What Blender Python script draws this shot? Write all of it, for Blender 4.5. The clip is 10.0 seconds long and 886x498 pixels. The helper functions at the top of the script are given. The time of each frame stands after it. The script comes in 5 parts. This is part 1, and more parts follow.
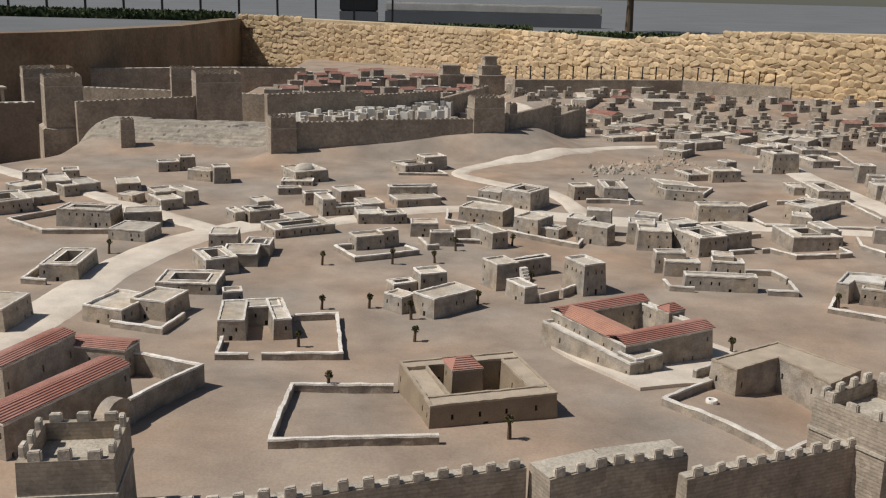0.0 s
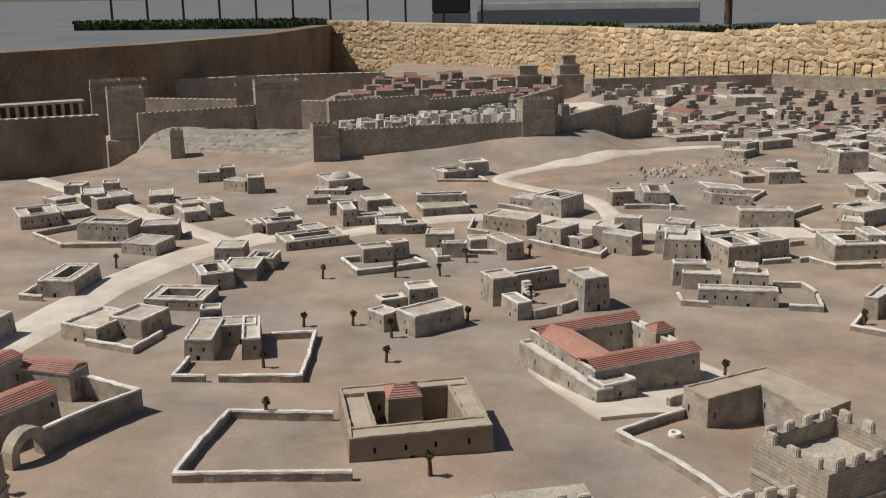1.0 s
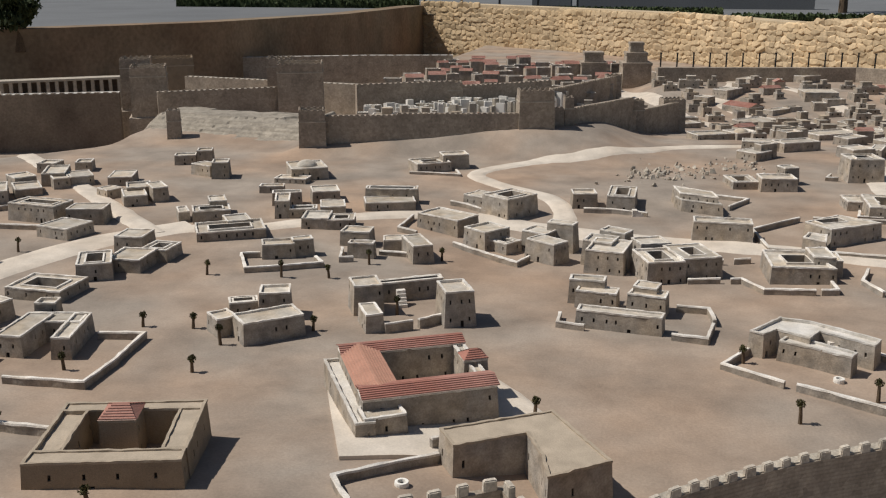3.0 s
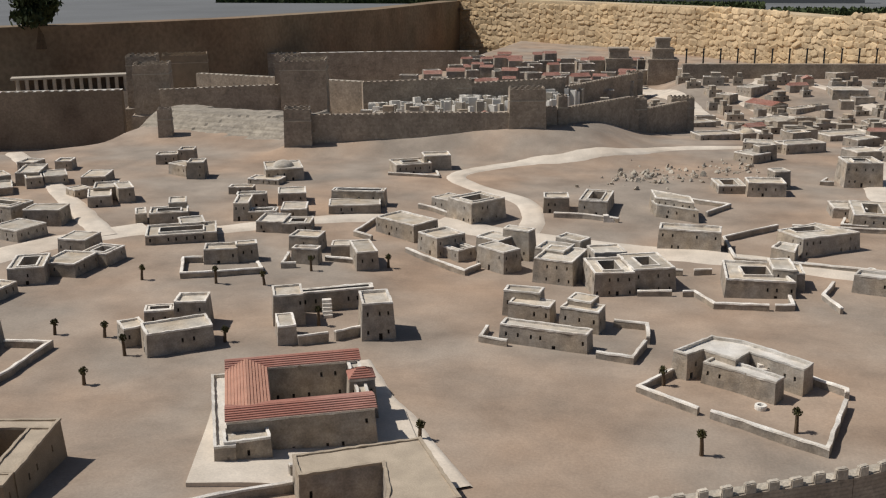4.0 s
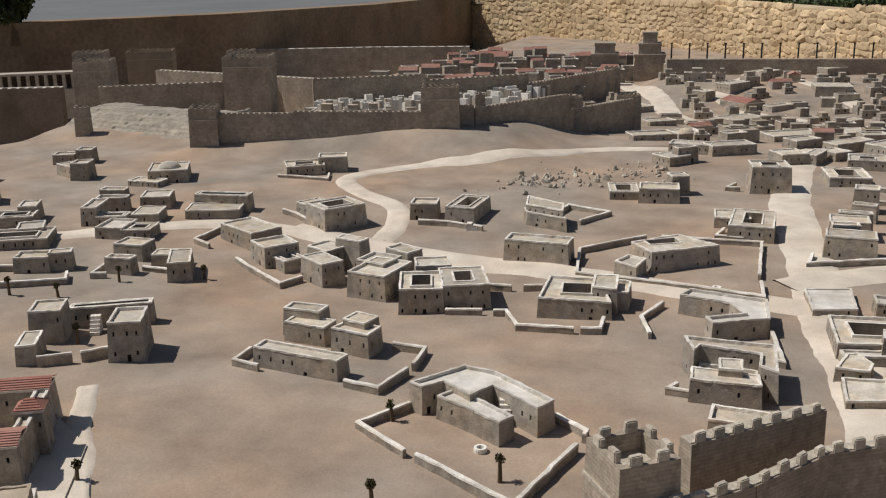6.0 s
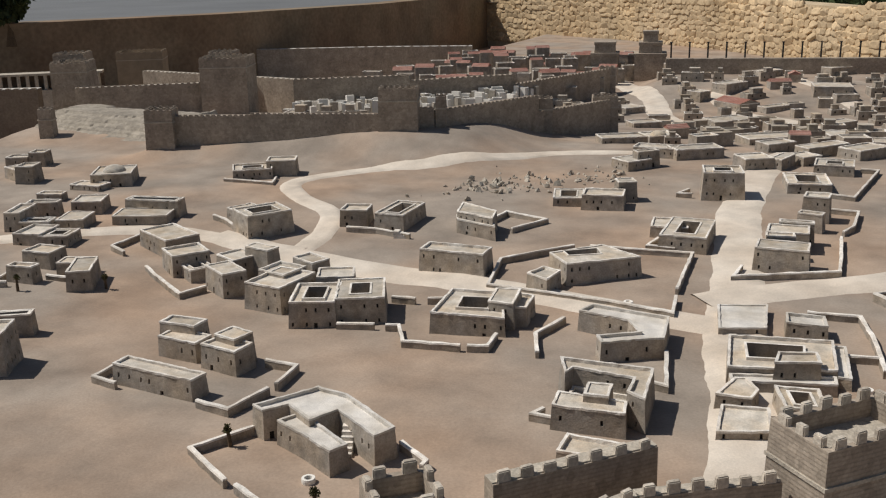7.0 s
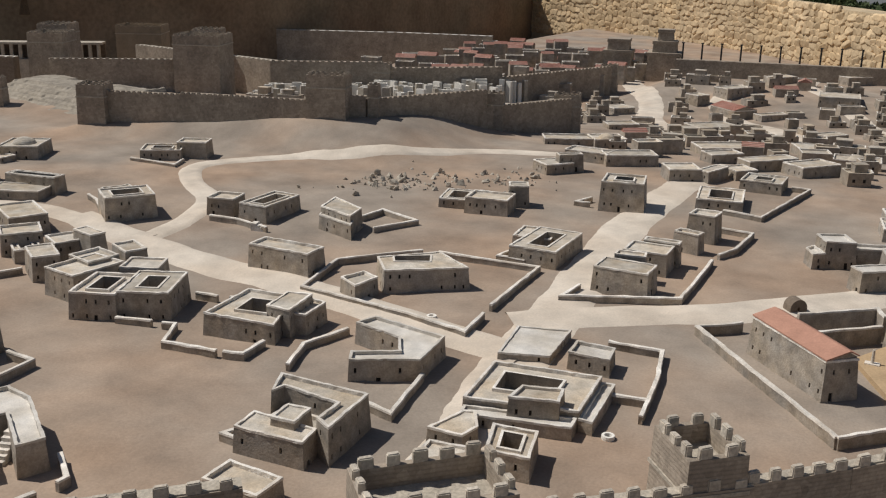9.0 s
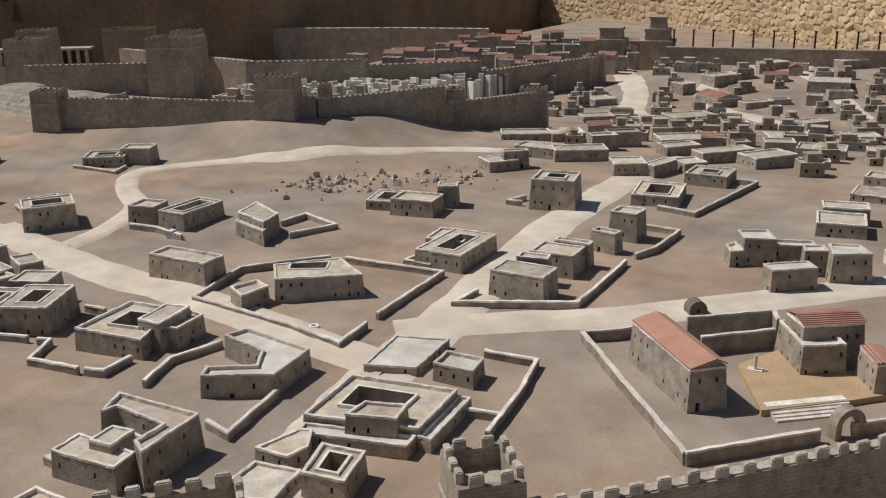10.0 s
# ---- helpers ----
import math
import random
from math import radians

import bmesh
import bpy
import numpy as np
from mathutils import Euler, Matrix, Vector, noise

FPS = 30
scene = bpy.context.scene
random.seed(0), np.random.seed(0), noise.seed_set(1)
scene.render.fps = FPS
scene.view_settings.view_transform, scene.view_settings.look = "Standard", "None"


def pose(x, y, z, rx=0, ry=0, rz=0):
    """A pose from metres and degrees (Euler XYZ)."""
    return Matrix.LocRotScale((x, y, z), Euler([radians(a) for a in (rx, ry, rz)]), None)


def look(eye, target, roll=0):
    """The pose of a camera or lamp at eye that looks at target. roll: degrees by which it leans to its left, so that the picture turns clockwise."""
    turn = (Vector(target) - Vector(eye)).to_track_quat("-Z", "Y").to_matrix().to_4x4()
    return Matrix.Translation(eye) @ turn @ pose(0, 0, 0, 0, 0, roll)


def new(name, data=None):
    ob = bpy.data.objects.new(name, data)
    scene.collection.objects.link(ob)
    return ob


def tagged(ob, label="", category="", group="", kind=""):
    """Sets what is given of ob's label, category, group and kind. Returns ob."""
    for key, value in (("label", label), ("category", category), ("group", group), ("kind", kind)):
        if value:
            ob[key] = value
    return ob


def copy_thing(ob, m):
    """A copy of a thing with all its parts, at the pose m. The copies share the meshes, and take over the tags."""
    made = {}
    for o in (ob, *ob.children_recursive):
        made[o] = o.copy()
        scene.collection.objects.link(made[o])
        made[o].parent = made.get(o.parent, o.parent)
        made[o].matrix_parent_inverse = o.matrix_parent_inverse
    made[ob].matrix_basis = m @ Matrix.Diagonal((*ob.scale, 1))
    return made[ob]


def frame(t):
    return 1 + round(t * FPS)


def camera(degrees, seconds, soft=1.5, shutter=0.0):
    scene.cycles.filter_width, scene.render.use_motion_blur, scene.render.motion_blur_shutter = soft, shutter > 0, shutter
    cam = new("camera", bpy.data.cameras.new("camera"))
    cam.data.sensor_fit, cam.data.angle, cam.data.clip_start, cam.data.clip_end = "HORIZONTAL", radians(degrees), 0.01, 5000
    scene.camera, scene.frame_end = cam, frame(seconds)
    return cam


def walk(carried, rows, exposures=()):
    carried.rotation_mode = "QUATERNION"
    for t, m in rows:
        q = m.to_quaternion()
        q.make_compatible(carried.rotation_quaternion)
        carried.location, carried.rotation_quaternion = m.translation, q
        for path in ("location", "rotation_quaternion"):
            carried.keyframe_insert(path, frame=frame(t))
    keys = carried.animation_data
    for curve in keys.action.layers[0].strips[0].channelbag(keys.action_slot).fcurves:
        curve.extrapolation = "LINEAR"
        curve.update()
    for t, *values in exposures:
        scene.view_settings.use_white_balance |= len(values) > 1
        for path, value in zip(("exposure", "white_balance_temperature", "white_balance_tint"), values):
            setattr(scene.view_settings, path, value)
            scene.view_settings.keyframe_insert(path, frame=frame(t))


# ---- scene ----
cam = camera(48.3, 10.0, soft=1.2)
ROWS = [
    (0, 0.0017, -0.0139, 1.1731, 75.138, -1.338, -0.108),
    (0.5, 0.2336, 0.0565, 1.1668, 75.079, -0.312, 3.245),
    (1, 0.4635, 0.1872, 1.1813, 75.121, 0.833, 6.165),
    (1.5, 0.7224, 0.2776, 1.1777, 74.924, -0.367, 9.172),
    (2, 0.9398, 0.3751, 1.1745, 74.710, -0.819, 12.234),
    (2.5, 1.1547, 0.5144, 1.1882, 74.624, 0.538, 13.669),
    (2.7, 1.2418, 0.5620, 1.1886, 74.397, 0.476, 13.521),
    (3.8, 1.6964, 0.8528, 1.1978, 73.499, -0.964, 17.204),
    (4, 1.7719, 0.9150, 1.1930, 73.828, 0.453, 17.446),
    (4.5, 1.9726, 1.0406, 1.1883, 73.942, -1.613, 18.632),
    (5, 2.1679, 1.1795, 1.1859, 73.212, -0.342, 20.619),
    (5.5, 2.3571, 1.3518, 1.1798, 73.854, 1.036, 20.703),
    (5.7, 2.4372, 1.4043, 1.1742, 73.703, 1.253, 20.239),
    (6.8, 2.8830, 1.7581, 1.1573, 73.439, 0.038, 23.583),
    (7, 2.9563, 1.8248, 1.1546, 73.536, 1.256, 22.979),
    (7.5, 3.1524, 1.9682, 1.1389, 73.598, 0.315, 23.414),
    (8, 3.3224, 2.1024, 1.1338, 73.295, -0.174, 26.079),
    (8.5, 3.4792, 2.2779, 1.1396, 73.227, -0.444, 27.438),
    (9, 3.6811, 2.4229, 1.1370, 72.891, -1.045, 28.253),
    (9.5, 3.8707, 2.5841, 1.1342, 72.703, 0.083, 29.251),
    (10, 4.0594, 2.7563, 1.1501, 72.457, 0.845, 30.031),
]
walk(cam, [(row[0], pose(*row[1:])) for row in ROWS],
     [(0.0, -0.05), (4.0, -0.05), (7.0, -0.10), (10.0, -0.16)])

# ---- light ----
SUN_ELEVATION, SHADOW_AZIMUTH = 54.0, 10.0
world = bpy.data.worlds.new("sky")
scene.world = world
world.use_nodes = True
sky = world.node_tree.nodes.new("ShaderNodeTexSky")
sky.sky_type, sky.sun_disc = "NISHITA", False
sky.sun_elevation = radians(SUN_ELEVATION)
sky.sun_rotation = radians(90 - (SHADOW_AZIMUTH + 180))
world.node_tree.links.new(sky.outputs[0], world.node_tree.nodes["Background"].inputs[0])
world.node_tree.nodes["Background"].inputs[1].default_value = 0.047
sun = new("sun", bpy.data.lights.new("sun", "SUN"))
sun.data.energy, sun.data.angle, sun.data.color = 3.85, radians(0.53), (1.0, 0.955, 0.885)
a, e = radians(SHADOW_AZIMUTH), radians(SUN_ELEVATION)
sun.matrix_world = look((0, 0, 0), (math.cos(a) * math.cos(e), math.sin(a) * math.cos(e), -math.sin(e)))


# ---- materials ----
def material(name, base, rough=0.9, grain=400.0, amount=0.35, stain=(6.0, 0.25), bump=0.25, tint=None, per_object=0.0, waves=0.0):
    """A dry mineral surface: colour varied by grain and by large stains, with fine relief."""
    m = bpy.data.materials.new(name)
    m.use_nodes = True
    nt = m.node_tree
    nd, ln = nt.nodes, nt.links.new
    bsdf = nd["Principled BSDF"]
    bsdf.inputs["Roughness"].default_value = rough
    bsdf.inputs["Specular IOR Level"].default_value = 0.2
    geo = nd.new("ShaderNodeNewGeometry")
    n1 = nd.new("ShaderNodeTexNoise")
    n1.inputs["Scale"].default_value, n1.inputs["Detail"].default_value = grain, 4
    n2 = nd.new("ShaderNodeTexNoise")
    n2.inputs["Scale"].default_value, n2.inputs["Detail"].default_value = stain[0], 5
    n2.inputs["Roughness"].default_value = 0.6
    for n in (n1, n2):
        ln(geo.outputs["Position"], n.inputs["Vector"])
    r1 = nd.new("ShaderNodeMapRange")
    r1.inputs["From Min"].default_value, r1.inputs["From Max"].default_value = 0.25, 0.75
    r1.inputs["To Min"].default_value, r1.inputs["To Max"].default_value = 1 - amount, 1 + amount
    ln(n1.outputs["Fac"], r1.inputs["Value"])
    r2 = nd.new("ShaderNodeMapRange")
    r2.inputs["From Min"].default_value, r2.inputs["From Max"].default_value = 0.3, 0.7
    r2.inputs["To Min"].default_value, r2.inputs["To Max"].default_value = 1 - stain[1], 1 + stain[1]
    ln(n2.outputs["Fac"], r2.inputs["Value"])
    mul = nd.new("ShaderNodeMath")
    mul.operation = "MULTIPLY"
    ln(r1.outputs[0], mul.inputs[0])
    ln(r2.outputs[0], mul.inputs[1])
    last = mul
    if per_object:
        info = nd.new("ShaderNodeObjectInfo")
        r3 = nd.new("ShaderNodeMapRange")
        r3.inputs["To Min"].default_value, r3.inputs["To Max"].default_value = 1 - per_object, 1 + per_object
        ln(info.outputs["Random"], r3.inputs["Value"])
        last = nd.new("ShaderNodeMath")
        last.operation = "MULTIPLY"
        ln(mul.outputs[0], last.inputs[0])
        ln(r3.outputs[0], last.inputs[1])
    mix = nd.new("ShaderNodeMix")
    mix.data_type = "RGBA"
    mix.inputs["A"].default_value = (*base, 1)
    mix.inputs["B"].default_value = (*(tint or base), 1)
    n3 = nd.new("ShaderNodeTexNoise")
    n3.inputs["Scale"].default_value, n3.inputs["Detail"].default_value = stain[0] * 0.37, 4
    ln(geo.outputs["Position"], n3.inputs["Vector"])
    r4 = nd.new("ShaderNodeMapRange")
    r4.inputs["From Min"].default_value, r4.inputs["From Max"].default_value = 0.38, 0.66
    ln(n3.outputs["Fac"], r4.inputs["Value"])
    ln(r4.outputs[0], mix.inputs["Factor"])
    scale = nd.new("ShaderNodeVectorMath")
    scale.operation = "SCALE"
    ln(mix.outputs["Result"], scale.inputs[0])
    ln(last.outputs[0], scale.inputs["Scale"])
    ln(scale.outputs[0], bsdf.inputs["Base Color"])
    if waves:
        w = nd.new("ShaderNodeTexWave")
        w.wave_type, w.bands_direction = "BANDS", "Z"
        w.inputs["Scale"].default_value, w.inputs["Distortion"].default_value = 0.314 / waves, 2.6
        w.inputs["Detail"].default_value, w.inputs["Detail Scale"].default_value = 3, 40
        vor = nd.new("ShaderNodeTexVoronoi")
        vor.inputs["Scale"].default_value = 0.55 / waves
        ln(geo.outputs["Position"], w.inputs["Vector"])
        ln(geo.outputs["Position"], vor.inputs["Vector"])
        r5 = nd.new("ShaderNodeMapRange")
        r5.inputs["From Max"].default_value = 0.35
        r5.inputs["To Min"].default_value = 0.86
        ln(w.outputs["Fac"], r5.inputs["Value"])
        r6 = nd.new("ShaderNodeMapRange")
        r6.inputs["To Min"].default_value, r6.inputs["To Max"].default_value = 0.80, 1.2
        ln(vor.outputs["Color"], r6.inputs["Value"])
        m5 = nd.new("ShaderNodeMath")
        m5.operation = "MULTIPLY"
        ln(r5.outputs[0], m5.inputs[0])
        ln(r6.outputs[0], m5.inputs[1])
        m6 = nd.new("ShaderNodeMath")
        m6.operation = "MULTIPLY"
        ln(m5.outputs[0], m6.inputs[0])
        ln(last.outputs[0], m6.inputs[1])
        ln(m6.outputs[0], scale.inputs["Scale"])
    if bump:
        b = nd.new("ShaderNodeBump")
        b.inputs["Strength"].default_value, b.inputs["Distance"].default_value = bump, 0.004
        ln(m5.outputs[0] if waves else n1.outputs["Fac"], b.inputs["Height"])
        ln(b.outputs[0], bsdf.inputs["Normal"])
    return m


GROUND = material("sandy_ground", (0.318, 0.268, 0.221), 0.95, 130, 0.10, (3.4, 0.26), 0.28, (0.372, 0.268, 0.193))
ROAD = material("pale_road", (0.66, 0.585, 0.495), 0.95, 160, 0.09, (7, 0.16), 0.25, (0.60, 0.51, 0.415))
# STONE is darkened for the fronts' shade, ROOF and RIM lightened for overhead sun.
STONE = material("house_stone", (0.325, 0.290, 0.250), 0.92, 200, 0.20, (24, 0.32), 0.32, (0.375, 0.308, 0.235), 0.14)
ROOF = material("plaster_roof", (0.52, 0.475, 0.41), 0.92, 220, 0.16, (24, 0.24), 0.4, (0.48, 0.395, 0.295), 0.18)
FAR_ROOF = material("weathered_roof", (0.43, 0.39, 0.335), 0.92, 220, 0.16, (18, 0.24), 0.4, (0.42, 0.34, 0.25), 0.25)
RIM = material("sun_toned_rim", (0.80, 0.755, 0.69), 0.92, 260, 0.18, (34, 0.20), 0.4, (0.64, 0.575, 0.495), 0.12)
TILE = material("red_roof_tile", (0.36, 0.165, 0.125), 0.8, 220, 0.15, (15, 0.15), 0.3, (0.42, 0.23, 0.185))
JOINT = material("pale_tile_joint", (0.50, 0.36, 0.30), 0.9, 220, 0.12, (15, 0.12), 0.2)
PINK = material("plain_pink_roof", (0.47, 0.255, 0.185), 0.85, 160, 0.10, (16, 0.12), 0.25)
COURT = material("ochre_court_floor", (0.46, 0.33, 0.20), 0.95, 160, 0.12, (9, 0.14), 0.25)
# Near-black that puts the shade inside openings into the colour.
VOID = material("opening_shade", (0.035, 0.03, 0.026), 1.0, 100, 0.1, (10, 0.1), 0)
CITY = material("city_wall_stone", (0.40, 0.335, 0.265), 0.95, 140, 0.16, (9, 0.2), 0.6, (0.34, 0.285, 0.23), waves=0.009)
# Merlon tone made paler than the wall for the sun on their tops.
PALE_CREST = material("sunlit_pale_merlon", (0.55, 0.49, 0.41), 0.95, 150, 0.25, (20, 0.25), 0.6, (0.45, 0.39, 0.32))
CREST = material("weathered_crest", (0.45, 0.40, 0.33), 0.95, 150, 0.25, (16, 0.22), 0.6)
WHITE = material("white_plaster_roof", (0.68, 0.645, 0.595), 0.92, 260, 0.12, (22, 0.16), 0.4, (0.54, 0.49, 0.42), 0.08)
ROCK = material("retaining_rock", (0.60, 0.46, 0.295), 0.95, 30, 0.2, (3, 0.2), 0.9, (0.60, 0.44, 0.26), 0.2)
MORTAR = material("retaining_mortar", (0.56, 0.44, 0.29), 0.95, 30, 0.2, (2, 0.2), 0.5)
EARTH = material("brown_render", (0.225, 0.178, 0.122), 0.95, 20, 0.2, (1.6, 0.26), 0.6, (0.25, 0.17, 0.11))
MARBLE = material("white_marble", (0.80, 0.765, 0.70), 0.6, 200, 0.05, (10, 0.08), 0.1, None, 0.15)
LEAF = material("palm_leaf", (0.075, 0.07, 0.03), 0.8, 200, 0.3, (20, 0.2), 0.2, None, 0.3)
TRUNK = material("palm_trunk", (0.12, 0.085, 0.055), 0.9, 300, 0.3, (30, 0.2), 0.5)
SCARP = material("grey_layered_rock", (0.36, 0.315, 0.255), 0.95, 60, 0.18, (7, 0.2), 0.5, (0.30, 0.265, 0.22), waves=0.02)
BROWN = material("brown_platform_stone", (0.24, 0.195, 0.15), 0.95, 60, 0.2, (4, 0.22), 0.4, (0.15, 0.115, 0.09))
BUSH = material("hedge_leaf", (0.065, 0.085, 0.035), 0.8, 30, 0.4, (2, 0.3), 0.3, None, 0.3)
ASPHALT = material("asphalt", (0.16, 0.165, 0.17), 0.9, 40, 0.15, (0.6, 0.12), 0.2)
IRON = material("dark_fence_metal", (0.03, 0.03, 0.03), 0.5, 60, 0.1, (5, 0.1), 0)
COPING = material("pale_coping", (0.55, 0.52, 0.47), 0.8, 40, 0.1, (3, 0.12), 0.2)


# ---- building blocks ----
def mesh_object(name, bm, mat, parent=None, label=""):
    me = bpy.data.meshes.new(name)
    bmesh.ops.remove_doubles(bm, verts=bm.verts, dist=1e-5)
    bm.to_mesh(me)
    bm.free()
    for m in mat if isinstance(mat, (list, tuple)) else [mat]:
        me.materials.append(m)
    ob = new(name, me)
    if parent:
        ob.parent = parent
    if label:
        tagged(ob, label)
    return ob


def part(name, bm, mat, parent, label=""):
    return mesh_object(name, bm, mat, parent, label)


def smooth01(v):
    v = min(1.0, max(0.0, v))
    return v * v * (3 - 2 * v)


def gz(x, y):
    """Height of the ground: level by the houses, sinking away past the city wall, banked up under that wall and by the near one."""
    z = -0.24 * smooth01((y - 7.5) / 3.0)
    bank = 0.05 + 0.08 * math.exp(-(((x - 0.35) / 0.55) ** 2))
    z += bank * smooth01((y - 6.75) / 0.38) * smooth01((1.25 - x) / 0.5) * (1 - smooth01((y - 7.6) / 1.2))
    z += 0.14 * smooth01((y - 10.9) / 1.3) * smooth01((x - 0.6) / 0.5) * (1 - smooth01((y - 13.2) / 0.8))
    crest = 6.79 + 0.31 * (x + 1.12)
    z += 0.055 * (1 - 0.55 * math.exp(-(((x - 0.35) / 0.55) ** 2))) * smooth01((y - crest + 0.26) / 0.2) * smooth01((x + 1.3) / 0.2) * smooth01((1.1 - x) / 0.4) * (1 - smooth01((y - 7.6) / 1.2))
    z -= 0.042 * math.exp(-(((x - 1.0) / 0.95) ** 2) - ((y - 4.8) / 0.8) ** 2)
    z += 0.09 * smooth01((3.2 - y) / 1.0) * smooth01((1.3 - x) / 0.6)
    z -= 0.32 * smooth01((-0.788 * (x + 2.3) + 0.616 * (y - 6.95)) / 0.5) * smooth01((-2.5 - x) / 0.4)
    return z


def root(name, x, y, z, label, category, group="", kind=""):
    ob = new(name)
    ob.empty_display_size = 0.05
    ob.location = (x, y, z)
    return tagged(ob, label, category, group, kind)


def box_bm(x0, x1, y0, y1, z0, z1, bm=None, rot=0.0, c=(0, 0), taper=0.0):
    bm = bm or bmesh.new()
    ca, sa = math.cos(radians(rot)), math.sin(radians(rot))
    mx, my = (x0 + x1) / 2, (y0 + y1) / 2
    vs = []
    for z, k in ((z0, 1.0), (z1, 1.0 - taper)):
        for x, y in ((x0, y0), (x1, y0), (x1, y1), (x0, y1)):
            x, y = mx + (x - mx) * k, my + (y - my) * k
            vs.append(bm.verts.new((c[0] + x * ca - y * sa, c[1] + x * sa + y * ca, z)))
    for f in ((3, 2, 1, 0), (4, 5, 6, 7), (0, 1, 5, 4), (1, 2, 6, 5), (2, 3, 7, 6), (3, 0, 4, 7)):
        bm.faces.new([vs[i] for i in f])
    return bm


def inset(poly, d):
    """The outline moved inwards by d (counterclockwise)."""
    out, n = [], len(poly)
    for i in range(n):
        p0, p1, p2 = Vector(poly[i - 1]), Vector(poly[i]), Vector(poly[(i + 1) % n])
        a, b = (p1 - p0).normalized(), (p2 - p1).normalized()
        na, nb = Vector((-a.y, a.x)), Vector((-b.y, b.x))
        m = na + nb
        m = m / max(0.35, m.dot(m) / 2) if m.length > 1e-6 else na
        q = p1 + m * d
        out.append((q.x, q.y))
    return out


def rect(cx, cy, w, d, rot):
    ca, sa = math.cos(radians(rot)), math.sin(radians(rot))
    return [(cx + x * ca - y * sa, cy + x * sa + y * ca) for x, y in ((-w / 2, -d / 2), (w / 2, -d / 2), (w / 2, d / 2), (-w / 2, d / 2))]


def ring(bm, a, za, b, zb, mi=0):
    va = [bm.verts.new((x, y, za)) for x, y in a]
    vb = [bm.verts.new((x, y, zb)) for x, y in b]
    n = len(a)
    for i in range(n):
        bm.faces.new((va[i], va[(i + 1) % n], vb[(i + 1) % n], vb[i])).material_index = mi


def cap(bm, a, z):
    bm.faces.new([bm.verts.new((x, y, z)) for x, y in a])


def divided(poly, counts):
    """The outline with each side cut into the given number of pieces."""
    out = []
    for i, k in enumerate(counts):
        p, q = poly[i], poly[(i + 1) % len(poly)]
        out += [(p[0] + (q[0] - p[0]) * j / k, p[1] + (q[1] - p[1]) * j / k) for j in range(k)]
    return out


def weather(bm, amount, seed=0.0, lift=1.0):
    """Worn, uneven edges: vertices pushed about by a fine noise of their place."""
    for v in bm.verts:
        c = v.co * 55 + Vector((seed, 0, 0))
        v.co += Vector((noise.noise(c), noise.noise(c + Vector((31, 0, 0))), lift * noise.noise(c + Vector((0, 31, 0))))) * amount


WINDOW_MESH = {}


# Black plate for the shade at the back of a window or door recess.
def shade_plate(w, h):
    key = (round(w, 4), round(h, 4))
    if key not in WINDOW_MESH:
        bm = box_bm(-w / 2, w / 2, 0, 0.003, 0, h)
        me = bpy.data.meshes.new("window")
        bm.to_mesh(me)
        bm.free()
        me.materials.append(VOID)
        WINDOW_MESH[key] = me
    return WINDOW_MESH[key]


def pierced_wall(bm, p, q, p2, q2, z0, z1, holes, parent, depth=0.006):
    """One wall face from p to q, leaning to p2, q2 at the top, with recessed openings (u0, u1, v0, v1, name)."""
    us = sorted({0.0, 1.0, *[u for h in holes for u in h[:2]]})
    vs = sorted({0.0, 1.0, *[v for h in holes for v in h[2:4]]})
    p, q, p2, q2 = Vector(p), Vector(q), Vector(p2), Vector(q2)
    along = (q - p).normalized()
    inward = Vector((-along.y, along.x, 0))

    def at(u, v):
        lo, hi = p.lerp(q, u), p2.lerp(q2, u)
        s = lo.lerp(hi, v)
        return Vector((s.x, s.y, z0 + (z1 - z0) * v))
    grid = {(i, j): bm.verts.new(at(u, v)) for i, u in enumerate(us) for j, v in enumerate(vs)}
    for i in range(len(us) - 1):
        for j in range(len(vs) - 1):
            um, vm = (us[i] + us[i + 1]) / 2, (vs[j] + vs[j + 1]) / 2
            if not any(h[0] < um < h[1] and h[2] < vm < h[3] for h in holes):
                bm.faces.new((grid[i, j], grid[i + 1, j], grid[i + 1, j + 1], grid[i, j + 1]))
    for u0, u1, v0, v1, name in holes:
        c = [at(u0, v0), at(u1, v0), at(u1, v1), at(u0, v1)]
        out = [bm.verts.new(k) for k in c]
        back = [bm.verts.new(k + inward * depth) for k in c]
        for k in range(4):
            bm.faces.new((out[k], out[(k + 1) % 4], back[(k + 1) % 4], back[k]))
        w, h = (c[1] - c[0]).length, c[3].z - c[0].z
        ob = new(name, shade_plate(w + 0.002, h + 0.002))
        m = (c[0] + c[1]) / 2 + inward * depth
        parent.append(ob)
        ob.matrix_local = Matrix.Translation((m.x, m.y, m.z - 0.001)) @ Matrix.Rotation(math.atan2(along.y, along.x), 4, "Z")


